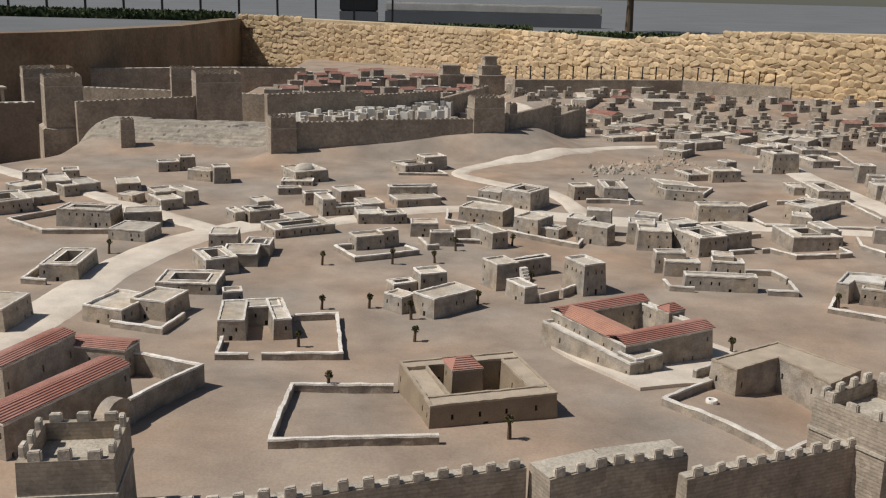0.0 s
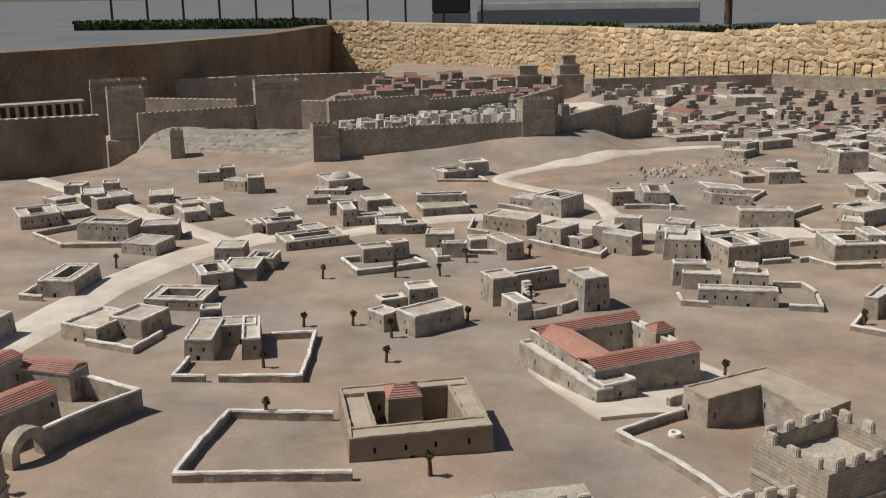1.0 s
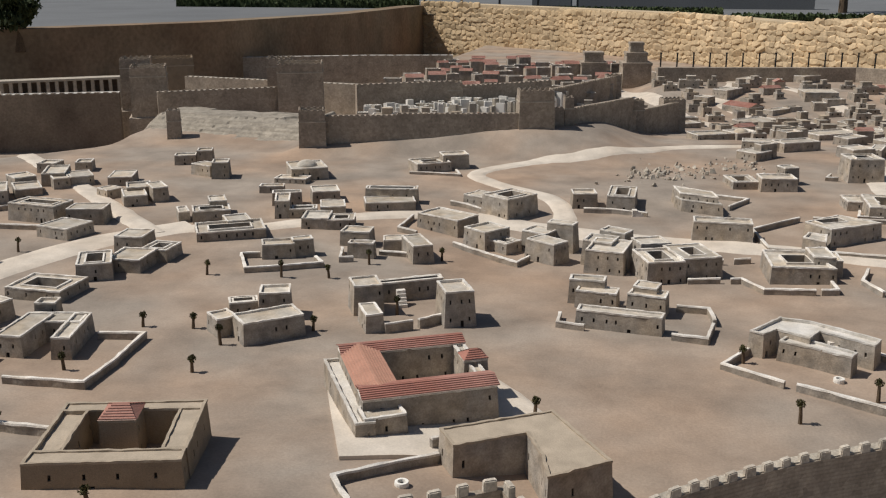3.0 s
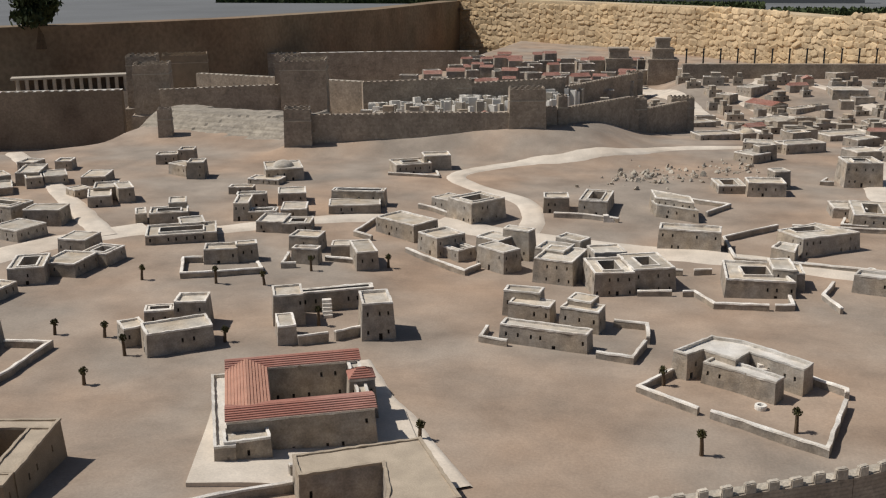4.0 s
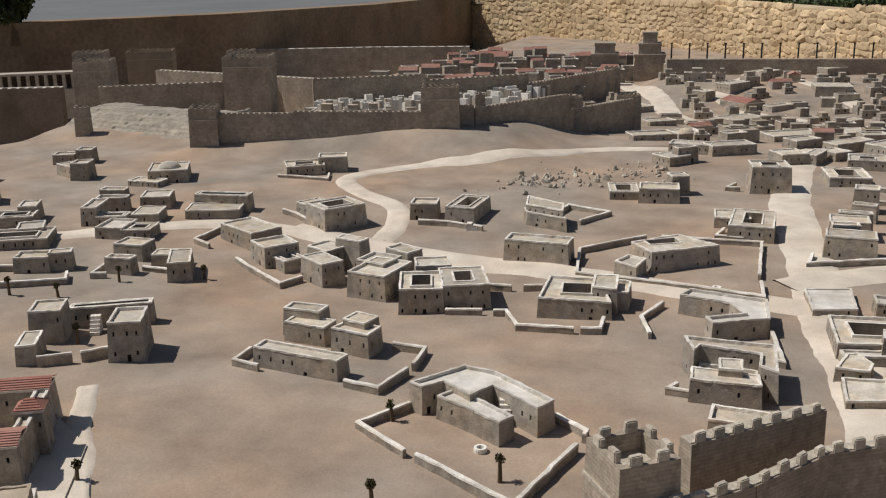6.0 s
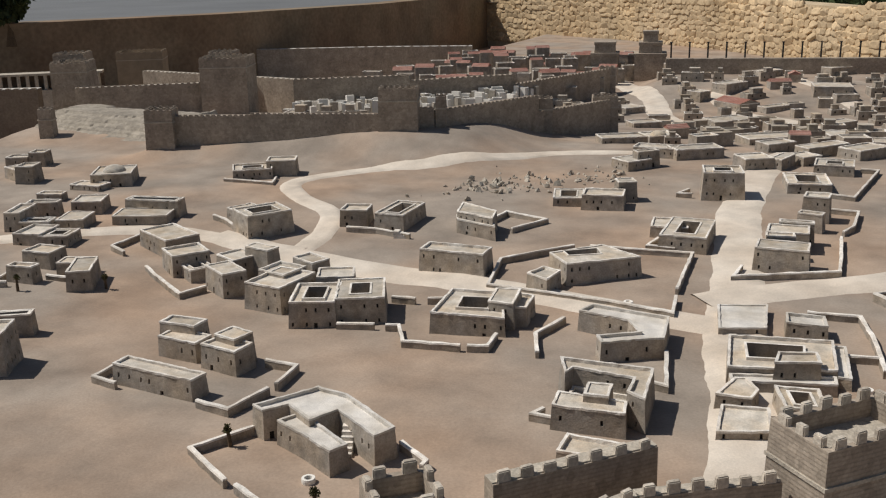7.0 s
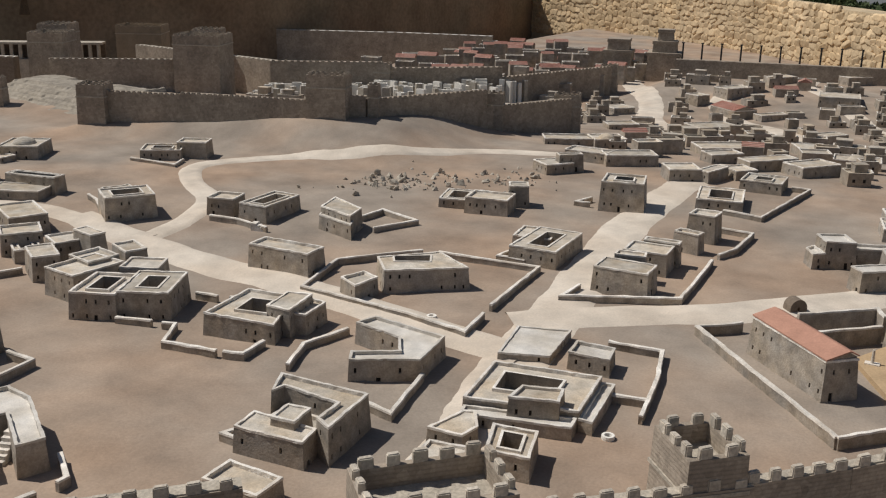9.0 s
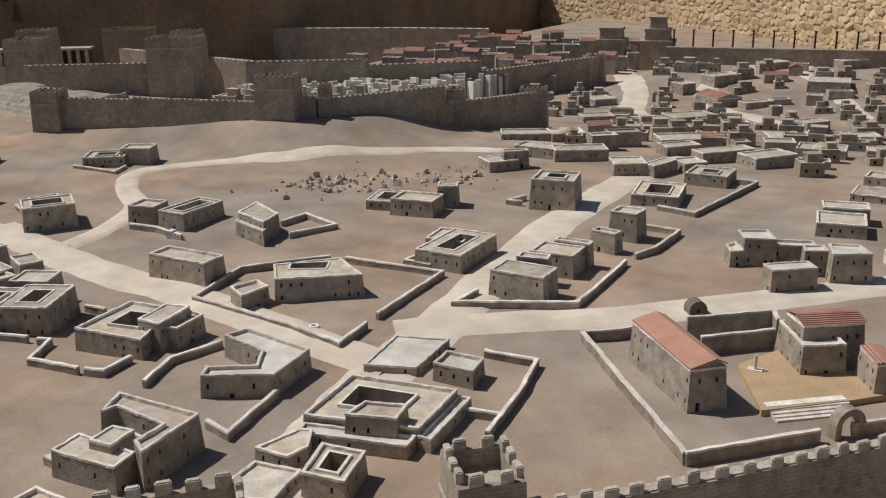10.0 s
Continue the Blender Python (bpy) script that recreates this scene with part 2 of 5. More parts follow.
def block(parent, poly, h, style, rng, origin, z0=-0.012, doors=True, windows=True, mats=None, hole=None):
    """One battered block of a house: walls with openings, parapet and flat roof, or a roof round an open court."""
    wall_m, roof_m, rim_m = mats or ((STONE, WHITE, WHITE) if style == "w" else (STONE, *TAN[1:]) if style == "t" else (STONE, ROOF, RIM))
    z0 = min(z0, min(gz(x, y) for x, y in poly) - gz(*origin) - 0.012)
    P = [(x - origin[0], y - origin[1]) for x, y in poly]
    area = sum(P[i - 1][0] * P[i][1] - P[i][0] * P[i - 1][1] for i in range(len(P)))
    if area < 0:
        P.reverse()
    P = [(x + rng.uniform(-0.0022, 0.0022), y + rng.uniform(-0.0022, 0.0022)) for x, y in P]
    top = inset(P, -0.0015)
    base = inset(P, -0.0015 - 0.07 * h)
    bm = bmesh.new()
    n = len(P)
    door_done, openings = not doors, []
    for i in range(n):
        p, q = base[i], base[(i + 1) % n]
        length = math.dist(p, q)
        holes = []
        facing = -(q[0] - p[0])
        if windows and length > 0.05:
            rows = [0.60] if h < 0.085 else [0.30, 0.74]
            for v in rows:
                k = max(1, int(length / 0.038))
                for j in range(k):
                    if rng.random() < 0.46:
                        continue
                    u = (j + 0.5 + rng.uniform(-0.18, 0.18)) / k
                    du, dv = 0.0036 / length, 0.0062 / h
                    if not any(abs(u - (o[0] + o[1]) / 2) < 3.2 * du and abs(v - (o[2] + o[3]) / 2) < 0.2 for o in holes):
                        holes.append((u - du, u + du, v - dv, v + dv, "window"))
            if not door_done and facing < 0.02 and rng.random() < 0.6:
                du, u = 0.0062 / length, rng.uniform(0.25, 0.75)
                holes = [o for o in holes if o[2] > 0.45 or abs((o[0] + o[1]) / 2 - u) > 3 * du]
                holes = [o for o in holes if abs((o[0] + o[1]) / 2 - u) > 3 * du or o[2] > 0.4]
                holes.append((u - du, u + du, 0.012 / (h + 0.012), min(0.36, 0.034 / h), "door"))
                door_done = True
        pierced_wall(bm, p, q, top[i], top[(i + 1) % n], z0, h, holes, openings)
    t = min(0.0068, 0.1 * math.sqrt(abs(area) / 2))
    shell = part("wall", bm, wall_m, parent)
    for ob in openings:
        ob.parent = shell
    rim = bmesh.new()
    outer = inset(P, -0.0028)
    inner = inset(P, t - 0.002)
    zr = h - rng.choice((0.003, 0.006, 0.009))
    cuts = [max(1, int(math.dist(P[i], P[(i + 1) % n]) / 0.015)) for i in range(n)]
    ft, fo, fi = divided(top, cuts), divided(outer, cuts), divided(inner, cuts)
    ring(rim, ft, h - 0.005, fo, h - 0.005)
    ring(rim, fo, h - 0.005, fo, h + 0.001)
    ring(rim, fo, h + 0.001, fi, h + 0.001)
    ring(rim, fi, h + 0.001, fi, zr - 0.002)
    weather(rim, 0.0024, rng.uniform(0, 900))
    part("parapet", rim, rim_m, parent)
    roof = bmesh.new()
    court = None
    if hole:
        court = [(x - origin[0], y - origin[1]) for x, y in hole]
        if sum(court[i - 1][0] * court[i][1] - court[i][0] * court[i - 1][1] for i in range(len(court))) < 0:
            court.reverse()
        court = court[min(range(4), key=lambda k: math.dist(court[k], P[0])):] + court[:min(range(4), key=lambda k: math.dist(court[k], P[0]))]
    elif style == "c" and n == 4:
        ks = rng.uniform(0.24, 0.32)
        court = inset(P, ks * min(math.dist(P[0], P[1]), math.dist(P[1], P[2])))
    if court:
        ring(roof, inner, zr, court, zr)
        part("roof", roof, roof_m, parent)
        well = bmesh.new()
        lip = inset(court, -0.007)
        ring(well, lip, zr, lip, h)
        ring(well, lip, h, court, h)
        part("court_parapet", well, rim_m, parent)
        deep = bmesh.new()
        zb = max(0.006, h * 0.15)
        ring(deep, court, h, court, zb)
        cap(deep, court, zb)
        part("court", deep, wall_m, parent)
    else:
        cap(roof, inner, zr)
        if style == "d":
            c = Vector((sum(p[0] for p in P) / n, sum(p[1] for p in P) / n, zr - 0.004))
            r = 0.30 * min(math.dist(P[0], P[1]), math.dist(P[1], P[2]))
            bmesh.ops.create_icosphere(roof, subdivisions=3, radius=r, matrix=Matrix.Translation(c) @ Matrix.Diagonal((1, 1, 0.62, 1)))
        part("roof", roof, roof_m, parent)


def house(label, *blocks, seed=0, name="house", doors=True):
    """blocks: (style, x, y, width, depth, height, turn) or (style, outline, height), and the outline of an open court if it is not central."""
    rng = random.Random(seed)
    first = blocks[0]
    o = (first[1], first[2]) if len(first) == 7 else first[1][0]
    top = root(name, o[0], o[1], gz(*o), label, "model house", "model houses")
    for b in blocks:
        if b[0] == "r":
            gable(top, b, o, rng)
            continue
        poly = rect(*b[1:5], b[6]) if len(b) == 7 else b[1]
        block(top, poly, b[5] if len(b) == 7 else b[2], b[0], rng, o, doors=doors, hole=b[3] if len(b) == 4 else None)
    return top


def tile_slope(bm, a, b, c, d, pitch=0.0095):
    """Courses of tile from the ridge a-b down to the eaves d-c: raised red rows with pale joints between them."""
    a, b, c, d = map(Vector, (a, b, c, d))
    n = max(3, round((d - a).length / pitch))
    nor = (b - a).cross(d - a).normalized()
    if nor.z < 0:
        nor = -nor
    for i in range(n):
        prev = None
        for v, k, mi in ((i / n, 0.0006, 0), ((i + 0.05) / n, 0.0024, 0), ((i + 0.66) / n, 0.0030, 0), ((i + 0.70) / n, 0.0006, 0), ((i + 1) / n, 0.0006, 1)):
            cur = (bm.verts.new(a.lerp(d, v) + nor * k), bm.verts.new(b.lerp(c, v) + nor * k))
            if prev:
                bm.faces.new((prev[0], prev[1], cur[1], cur[0])).material_index = mi
            prev = cur


def gable(parent, b, o, rng, rise=0.34, lengthwise=True):
    """A block with a ridged red roof."""
    _, x, y, w, d, h, turn = b
    block(parent, rect(x, y, w, d, turn), h, "f", rng, o)
    L, S = (w, d) if w >= d else (d, w)
    if d > w:
        turn += 90
    ca, sa = math.cos(radians(turn)), math.sin(radians(turn))

    def at(u, v, z):
        return (x - o[0] + u * ca - v * sa, y - o[1] + u * sa + v * ca, z)
    e, r = 0.005, S * rise * 0.45
    bm = bmesh.new()
    for s in (-1, 1):
        tile_slope(bm, at(-L / 2 - e, 0, h + r), at(L / 2 + e, 0, h + r), at(L / 2 + e, s * (S / 2 + e), h + 0.002), at(-L / 2 - e, s * (S / 2 + e), h + 0.002))
    part("tiled_roof", bm, [TILE, JOINT], parent)
    for u in (-L / 2, L / 2):
        bm = bmesh.new()
        bm.faces.new([bm.verts.new(at(u, v, z)) for v, z in ((-S / 2, h), (S / 2, h), (0, h + r - 0.002))])
        part("gable", bm, STONE, parent)


def shed_hall(x, y, w, L, h0, h1, turn, label, seed=148):
    """A long hall whose plain roof slopes from a high edge down to the eaves."""
    rng = random.Random(seed)
    top = root("hall", x, y, gz(x, y), label, "model hall")
    block(top, rect(x, y, w, L, turn), h0, "f", rng, (x, y))
    R = Matrix.Rotation(radians(turn), 4, "Z")
    e, c = 0.005, w * 0.22
    bm = bmesh.new()
    lines = [((-w / 2 - e, h0 + 0.002), (c, h1), (w / 2 + e, h0 + 0.006)), ((-w / 2 - e, h0 + 0.006), (c, h1 + 0.004), (w / 2 + e, h0 + 0.010))]
    rows = [[[bm.verts.new(R @ Vector((u, v, z))) for u, z in line] for v in (-L / 2 - e, -L / 6, L / 6, L / 2 + e)] for line in lines]
    for k, grid in enumerate(rows):
        for i in range(3):
            for j in range(2):
                bm.faces.new((grid[i][j], grid[i][j + 1], grid[i + 1][j + 1], grid[i + 1][j]))
    for i in range(3):
        for j in (0, 2):
            bm.faces.new((rows[0][i][j], rows[0][i + 1][j], rows[1][i + 1][j], rows[1][i][j]))
    for i in (0, 3):
        for j in range(2):
            bm.faces.new((rows[0][i][j], rows[0][i][j + 1], rows[1][i][j + 1], rows[1][i][j]))
    bmesh.ops.recalc_face_normals(bm, faces=bm.faces)
    part("sloping_roof", bm, PINK, top, "smooth pink roof")
    for v in (-L / 2, L / 2):
        bm = bmesh.new()
        bm.faces.new([bm.verts.new(R @ Vector((u, v, z))) for u, z in ((-w / 2, h0 - 0.004), (w / 2, h0 - 0.004), (w / 2, h0 + 0.005), (c, h1 - 0.001), (-w / 2, h0 + 0.001))])
        part("gable", bm, STONE, top)
    return top


def low_wall(points, h=0.026, thick=0.0115, label="low pale stone courtyard wall on the sandy ground", z=None, cat="courtyard wall", mat=None, top_mat=None):
    """A low wall that follows a line, with a paler, slightly proud and rounded coping."""
    fine, rng = [], random.Random(int(points[0][0] * 977 + points[0][1] * 131))
    for p, q in zip(points, points[1:]):
        k = max(1, int(math.dist(p, q) / 0.03))
        fine += [(p[0] + (q[0] - p[0]) * i / k + (rng.uniform(-0.0016, 0.0016) if i else 0), p[1] + (q[1] - p[1]) * i / k + (rng.uniform(-0.0016, 0.0016) if i else 0)) for i in range(k)]
    points = fine + [points[-1]]
    o = points[0]
    base = gz(*o)
    top = root("courtyard_wall", o[0], o[1], base, label, cat, "courtyard walls")
    pts = [Vector((p[0] - o[0], p[1] - o[1])) for p in points]
    left, right = [], []
    for i, p in enumerate(pts):
        a = (p - pts[i - 1]).normalized() if i else (pts[1] - p).normalized()
        b = (pts[i + 1] - p).normalized() if i < len(pts) - 1 else a
        m = Vector((-a.y, a.x)) + Vector((-b.y, b.x))
        m = m / max(0.4, m.dot(m) / 2)
        left.append(p + m * thick / 2)
        right.append(p - m * thick / 2)
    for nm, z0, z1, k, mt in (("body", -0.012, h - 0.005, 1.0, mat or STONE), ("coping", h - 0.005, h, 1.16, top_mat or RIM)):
        bm = bmesh.new()
        prev = None
        for p, l, r in zip(pts, left, right):
            l, r = p + (l - p) * k, p + (r - p) * k
            lt, rt = (p + (l - p) * 0.8, p + (r - p) * 0.8) if nm == "coping" else (l, r)
            g = gz(p.x + o[0], p.y + o[1]) - base
            cur = [bm.verts.new((v.x, v.y, zz + g)) for v, zz in ((r, z0), (rt, z1), (lt, z1), (l, z0))]
            if prev:
                for j in range(4):
                    bm.faces.new((prev[j], cur[j], cur[(j + 1) % 4], prev[(j + 1) % 4]))
            else:
                bm.faces.new(cur[::-1])
            prev = cur
        bm.faces.new(prev)
        bmesh.ops.recalc_face_normals(bm, faces=bm.faces)
        weather(bm, 0.0022, o[0] * 40, 1.2 if nm == "coping" else 0.3)
        part(nm, bm, mt, top)
    return top


# ---- ground, roads, bounds of the model ----
def sheet(name, xs, ys, mat, zf):
    verts = [(x, y, zf(x, y)) for y in ys for x in xs]
    n = len(xs)
    faces = [(j * n + i, j * n + i + 1, (j + 1) * n + i + 1, (j + 1) * n + i) for j in range(len(ys) - 1) for i in range(n - 1)]
    me = bpy.data.meshes.new(name)
    me.from_pydata(verts, [], faces)
    me.materials.append(mat)
    for p in me.polygons:
        p.use_smooth = True
    return new(name, me)


def ground_z(x, y):
    return gz(x, y) + 0.005 * noise.noise(Vector((x * 2.3, y * 2.3, 3.0))) + 0.0025 * noise.noise(Vector((x * 9, y * 9, 1.0)))


GX = [-80, -55, -35, -22, -15, -11.5] + [-9 + 0.06 * i for i in range(301)] + [11.5, 15, 22, 35, 55, 80]
GY = [-70, -45, -28, -16, -9, -5] + [-3 + 0.07 * j for j in range(346)] + [24, 30, 45, 70, 110]
ground = sheet("ground", GX, GY, GROUND, ground_z)
tagged(ground, "sandy beige ground of the outdoor city model", "ground", kind="structure")


def road(points, width, label, lift=0.006):
    """A pale lane: a ribbon a few millimetres over the ground, its edges worn uneven."""
    pts = [Vector(p) for p in points]
    fine = []
    for i in range(len(pts) - 1):
        p0, p1, p2, p3 = pts[max(0, i - 1)], pts[i], pts[i + 1], pts[min(len(pts) - 1, i + 2)]
        steps = max(4, int((p2 - p1).length / 0.05))
        for s in range(steps):
            t = s / steps
            fine.append(0.5 * (2 * p1 + (p2 - p0) * t + (2 * p0 - 5 * p1 + 4 * p2 - p3) * t * t + (3 * p1 - p0 - 3 * p2 + p3) * t ** 3))
    fine.append(pts[-1])
    bm = bmesh.new()
    prev = None
    for i, p in enumerate(fine):
        d = (fine[min(i + 1, len(fine) - 1)] - fine[max(i - 1, 0)]).normalized()
        nrm = Vector((-d.y, d.x))
        row = []
        for k in range(7):
            s = (k / 3 - 1) * width / 2
            if k in (0, 6):
                s += 0.02 * noise.noise(Vector((p.x * 7, p.y * 7, k)))
            q = p + nrm * s
            row.append(bm.verts.new((q.x, q.y, ground_z(q.x, q.y) + (lift if 0 < k < 6 else -0.004))))
        if prev:
            for k in range(6):
                bm.faces.new((prev[k], row[k], row[k + 1], prev[k + 1])).smooth = True
        prev = row
    bmesh.ops.recalc_face_normals(bm, faces=bm.faces)
    return tagged(mesh_object("road", bm, ROAD), label, "road", kind="structure")


LANE = "pale dusty lane worn across the sandy model ground"
road([(2.79, 3.68), (2.78, 4.0), (2.73, 4.4), (2.67, 4.67), (2.62, 5.08), (2.58, 5.44), (2.53, 5.84), (2.47, 6.4), (2.46, 6.99), (2.49, 7.53), (2.57, 7.94)], 0.22, LANE)
road([(2.50, 5.12), (2.81, 5.36), (3.05, 5.52), (3.26, 5.72), (3.54, 6.0), (3.8, 6.26), (4.6, 6.9)], 0.20, LANE, 0.008)
road([(0.35, 5.33), (0.76, 5.23), (1.18, 5.15), (1.71, 5.08), (2.25, 4.95), (2.66, 4.88)], 0.19, LANE, 0.010)
road([(1.9, 7.75), (1.5, 7.6), (1.21, 7.47), (0.97, 7.10), (0.73, 6.90), (0.46, 6.78), (0.22, 6.52), (0.15, 6.30), (0.33, 6.06), (0.64, 5.83), (0.77, 5.55), (0.80, 5.20)], 0.13, LANE, 0.007)
road([(0.82, 5.26), (0.46, 5.29), (0.10, 5.31), (-0.20, 5.18), (-0.56, 4.87), (-0.95, 4.72)], 0.14, LANE, 0.009)
road([(-1.45, 2.7), (-1.43, 3.08), (-1.40, 3.4), (-1.33, 3.98), (-1.19, 4.45), (-0.92, 4.79)], 0.24, LANE, 0.008)
road([(-3.2, 6.5), (-2.37, 5.8), (-1.71, 5.23), (-1.3, 4.86), (-1.0, 4.6)], 0.13, LANE, 0.010)
road([(0.30, 13.1), (0.82, 11.9), (1.12, 11.24), (1.30, 10.61), (1.52, 10.22), (1.83, 9.86), (2.20, 9.5)], 0.26, LANE)
road([(1.82, 13.0), (1.83, 12.42), (1.68, 11.84), (1.71, 11.37), (2.01, 10.85), (2.35, 10.6), (2.8, 10.05), (3.2, 9.5)], 0.22, LANE)
road([(2.27, 13.0), (2.3, 12.4), (2.7, 11.7), (3.1, 10.9)], 0.18, LANE)

road([(0.66, 3.57), (0.79, 3.38), (0.99, 3.14), (1.18, 2.90)], 0.075, LANE)


# ---- crenellated walls ----
MERLON = {}


def merlon_mesh(w, t, h, mat):
    key = (w, t, h, mat.name)
    if key not in MERLON:
        bm = box_bm(-w / 2, w / 2, -t / 2, t / 2, 0, h, taper=0.08)
        bmesh.ops.bevel(bm, geom=bm.edges[:], offset=min(w, t) * 0.16, segments=2, affect="EDGES")
        weather(bm, 0.0016, w * 5000)
        me = bpy.data.meshes.new("merlon")
        bm.to_mesh(me)
        bm.free()
        me.materials.append(mat)
        MERLON[key] = me
    return MERLON[key]


def merlons(parent, p, q, z, w, t, h, gap, rng, mat):
    p, q = Vector(p), Vector(q)
    d = q - p
    n = max(1, round(d.length / (w + gap)))
    for i in range(n):
        c = p + d * ((i + 0.5) / n)
        ob = new("merlon", merlon_mesh(w, t, h, mat))
        ob.parent = parent
        ob.matrix_local = Matrix.Translation((c.x, c.y, z - 0.002)) @ Matrix.Rotation(math.atan2(d.y, d.x) + rng.uniform(-0.06, 0.06), 4, "Z") @ Matrix.Diagonal((rng.uniform(0.85, 1.1), 1, rng.uniform(0.8, 1.1), 1))


def rampart(points, h, thick, label, foot=-0.05, merlon=(0.03, 0.012, 0.022, 0.022), name="city_wall", seed=1, mats=(CITY, CREST), levels=None):
    """A defensive wall along a line: body, wall walk and merlons on its outer (right) edge."""
    rng = random.Random(seed)
    o = points[0]
    top = root(name, o[0], o[1], 0, label, "city wall", kind="structure")
    pts = [Vector((p[0] - o[0], p[1] - o[1])) for p in points]
    for i in range(len(pts) - 1):
        p, q = pts[i], pts[i + 1]
        hh = levels[i] if levels else h
        d = (q - p).normalized()
        nrm = Vector((-d.y, d.x))
        zf = min(gz(*points[i]), gz(*points[i + 1])) + foot
        bm = bmesh.new()
        n = max(2, int((q - p).length / 0.06))
        prev = None
        for k in range(n + 1):
            s = p.lerp(q, k / n)
            j = 0.0035 * noise.noise(Vector((s.x * 14, s.y * 14, seed)))
            cur = [bm.verts.new((v.x, v.y, z)) for v, z in ((s - nrm * (thick / 2 + 0.03 * hh + j), zf), (s - nrm * (thick / 2 + j), hh), (s + nrm * (thick / 2), hh), (s + nrm * (thick / 2 + 0.03 * hh), zf))]
            if prev:
                for m in range(3):
                    bm.faces.new((prev[m], cur[m], cur[m + 1], prev[m + 1]))
            else:
                bm.faces.new(cur[::-1])
            prev = cur
        bm.faces.new(prev)
        bmesh.ops.recalc_face_normals(bm, faces=bm.faces)
        part("wall_body", bm, mats[0], top)
        walkway = box_bm(0, (q - p).length, -thick * 0.5 + 0.004, thick * 0.5 - 0.002, hh - 0.001, hh + 0.003, rot=math.degrees(math.atan2(d.y, d.x)), c=p)
        part("wall_walk", walkway, mats[1], top)
        off = -nrm * (thick / 2 - merlon[1] / 2)
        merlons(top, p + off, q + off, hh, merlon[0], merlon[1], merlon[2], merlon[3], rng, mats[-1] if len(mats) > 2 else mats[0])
    return top


def tower(x, y, w, d, h, turn, label, foot=-0.05, merlon=(0.024, 0.012, 0.022, 0.018), seed=1, name="wall_tower", taper=0.03, mats=(CITY, CREST), sunk=0.04):
    """A square tower with crenels on its four sides and a sunken roof."""
    rng = random.Random(seed)
    z0 = gz(x, y)
    top = root(name, x, y, z0, label, "wall tower")
    P = rect(0, 0, w, d, turn)
    base = inset(P, -taper * h)
    bm = bmesh.new()
    ring(bm, base, foot, P, h)
    inner = inset(P, 0.014)
    ring(bm, P, h, inner, h)
    ring(bm, inner, h, inner, h - sunk)
    part("tower_body", bm, mats[0], top)
    bm = bmesh.new()
    cap(bm, inner, h - sunk)
    part("tower_roof", bm, mats[1], top)
    bm = bmesh.new()
    zc = h - 0.075 if h > 0.15 else h - 0.03
    lo = inset(P, -0.004 - taper * 0.05)
    ring(bm, inset(P, 0.0), zc - 0.004, lo, zc - 0.004)
    ring(bm, lo, zc - 0.004, lo, zc + 0.004)
    ring(bm, lo, zc + 0.004, inset(P, 0.0), zc + 0.004)
    part("string_course", bm, mats[1], top)
    mid = inset(P, 0.007)
    for i in range(4):
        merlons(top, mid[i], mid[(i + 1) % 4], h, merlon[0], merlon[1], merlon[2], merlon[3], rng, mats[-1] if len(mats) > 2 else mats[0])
    return top


# ---- the far city wall and the fortress ----
FAR = "grey crenellated stone city wall in the shade"
rampart([(-1.12, 6.79), (-0.54, 6.97), (0.25, 7.17), (0.51, 7.38), (0.92, 8.16), (1.25, 8.85)], 0.26, 0.06, FAR, merlon=(0.022, 0.012, 0.013, 0.013), seed=3, levels=[0.24, 0.25, 0.27, 0.25, 0.14], mats=(CITY, CITY))
TOWER = "grey square stone tower standing on the city wall"
tower(-1.08, 6.79, 0.17, 0.15, 0.23, 22, TOWER, seed=4, merlon=(0.02, 0.012, 0.013, 0.015))
tower(0.35, 7.24, 0.23, 0.15, 0.250, 18, TOWER, seed=5, merlon=(0.02, 0.012, 0.013, 0.015))
tower(0.55, 7.42, 0.06, 0.08, 0.19, 18, TOWER, seed=6, merlon=(0.02, 0.012, 0.013, 0.015))
tower(0.96, 8.25, 0.10, 0.10, 0.24, 18, TOWER, seed=7, merlon=(0.02, 0.012, 0.013, 0.015))
tower(1.215, 8.88, 0.18, 0.14, 0.27, 18, TOWER, seed=8, merlon=(0.02, 0.012, 0.013, 0.015))

# ---- the near city wall ----
NEAR = "dark-shaded crenellated stone city wall of the model"
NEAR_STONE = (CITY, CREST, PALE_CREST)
HEAVY = (0.027, 0.014, 0.024, 0.024)
rampart([(-1.6, 1.40), (-0.49, 1.70), (-0.30, 1.74), (0.20, 1.90)], 0.195, 0.03, NEAR, merlon=HEAVY, mats=NEAR_STONE, seed=11)
rampart([(0.23, 1.86), (0.37, 1.93), (0.55, 1.985)], 0.20, 0.08, NEAR, merlon=HEAVY, mats=NEAR_STONE, seed=12)
rampart([(0.53, 1.86), (0.64, 1.91), (0.97, 2.04)], 0.195, 0.03, NEAR, merlon=HEAVY, mats=NEAR_STONE, seed=13)
rampart([(1.02, 2.10), (1.18, 2.21), (1.40, 2.44), (1.62, 2.62), (2.01, 2.86), (2.25, 3.05)], 0.195, 0.03, NEAR, merlon=HEAVY, mats=NEAR_STONE, seed=14)
rampart([(2.35, 3.12), (2.50, 3.27), (2.63, 3.45), (2.87, 3.60)], 0.195, 0.03, NEAR, merlon=HEAVY, mats=NEAR_STONE, seed=15)
rampart([(2.36, 3.40), (2.50, 3.54), (2.62, 3.66)], 0.195, 0.04, NEAR, merlon=HEAVY, mats=NEAR_STONE, seed=25)
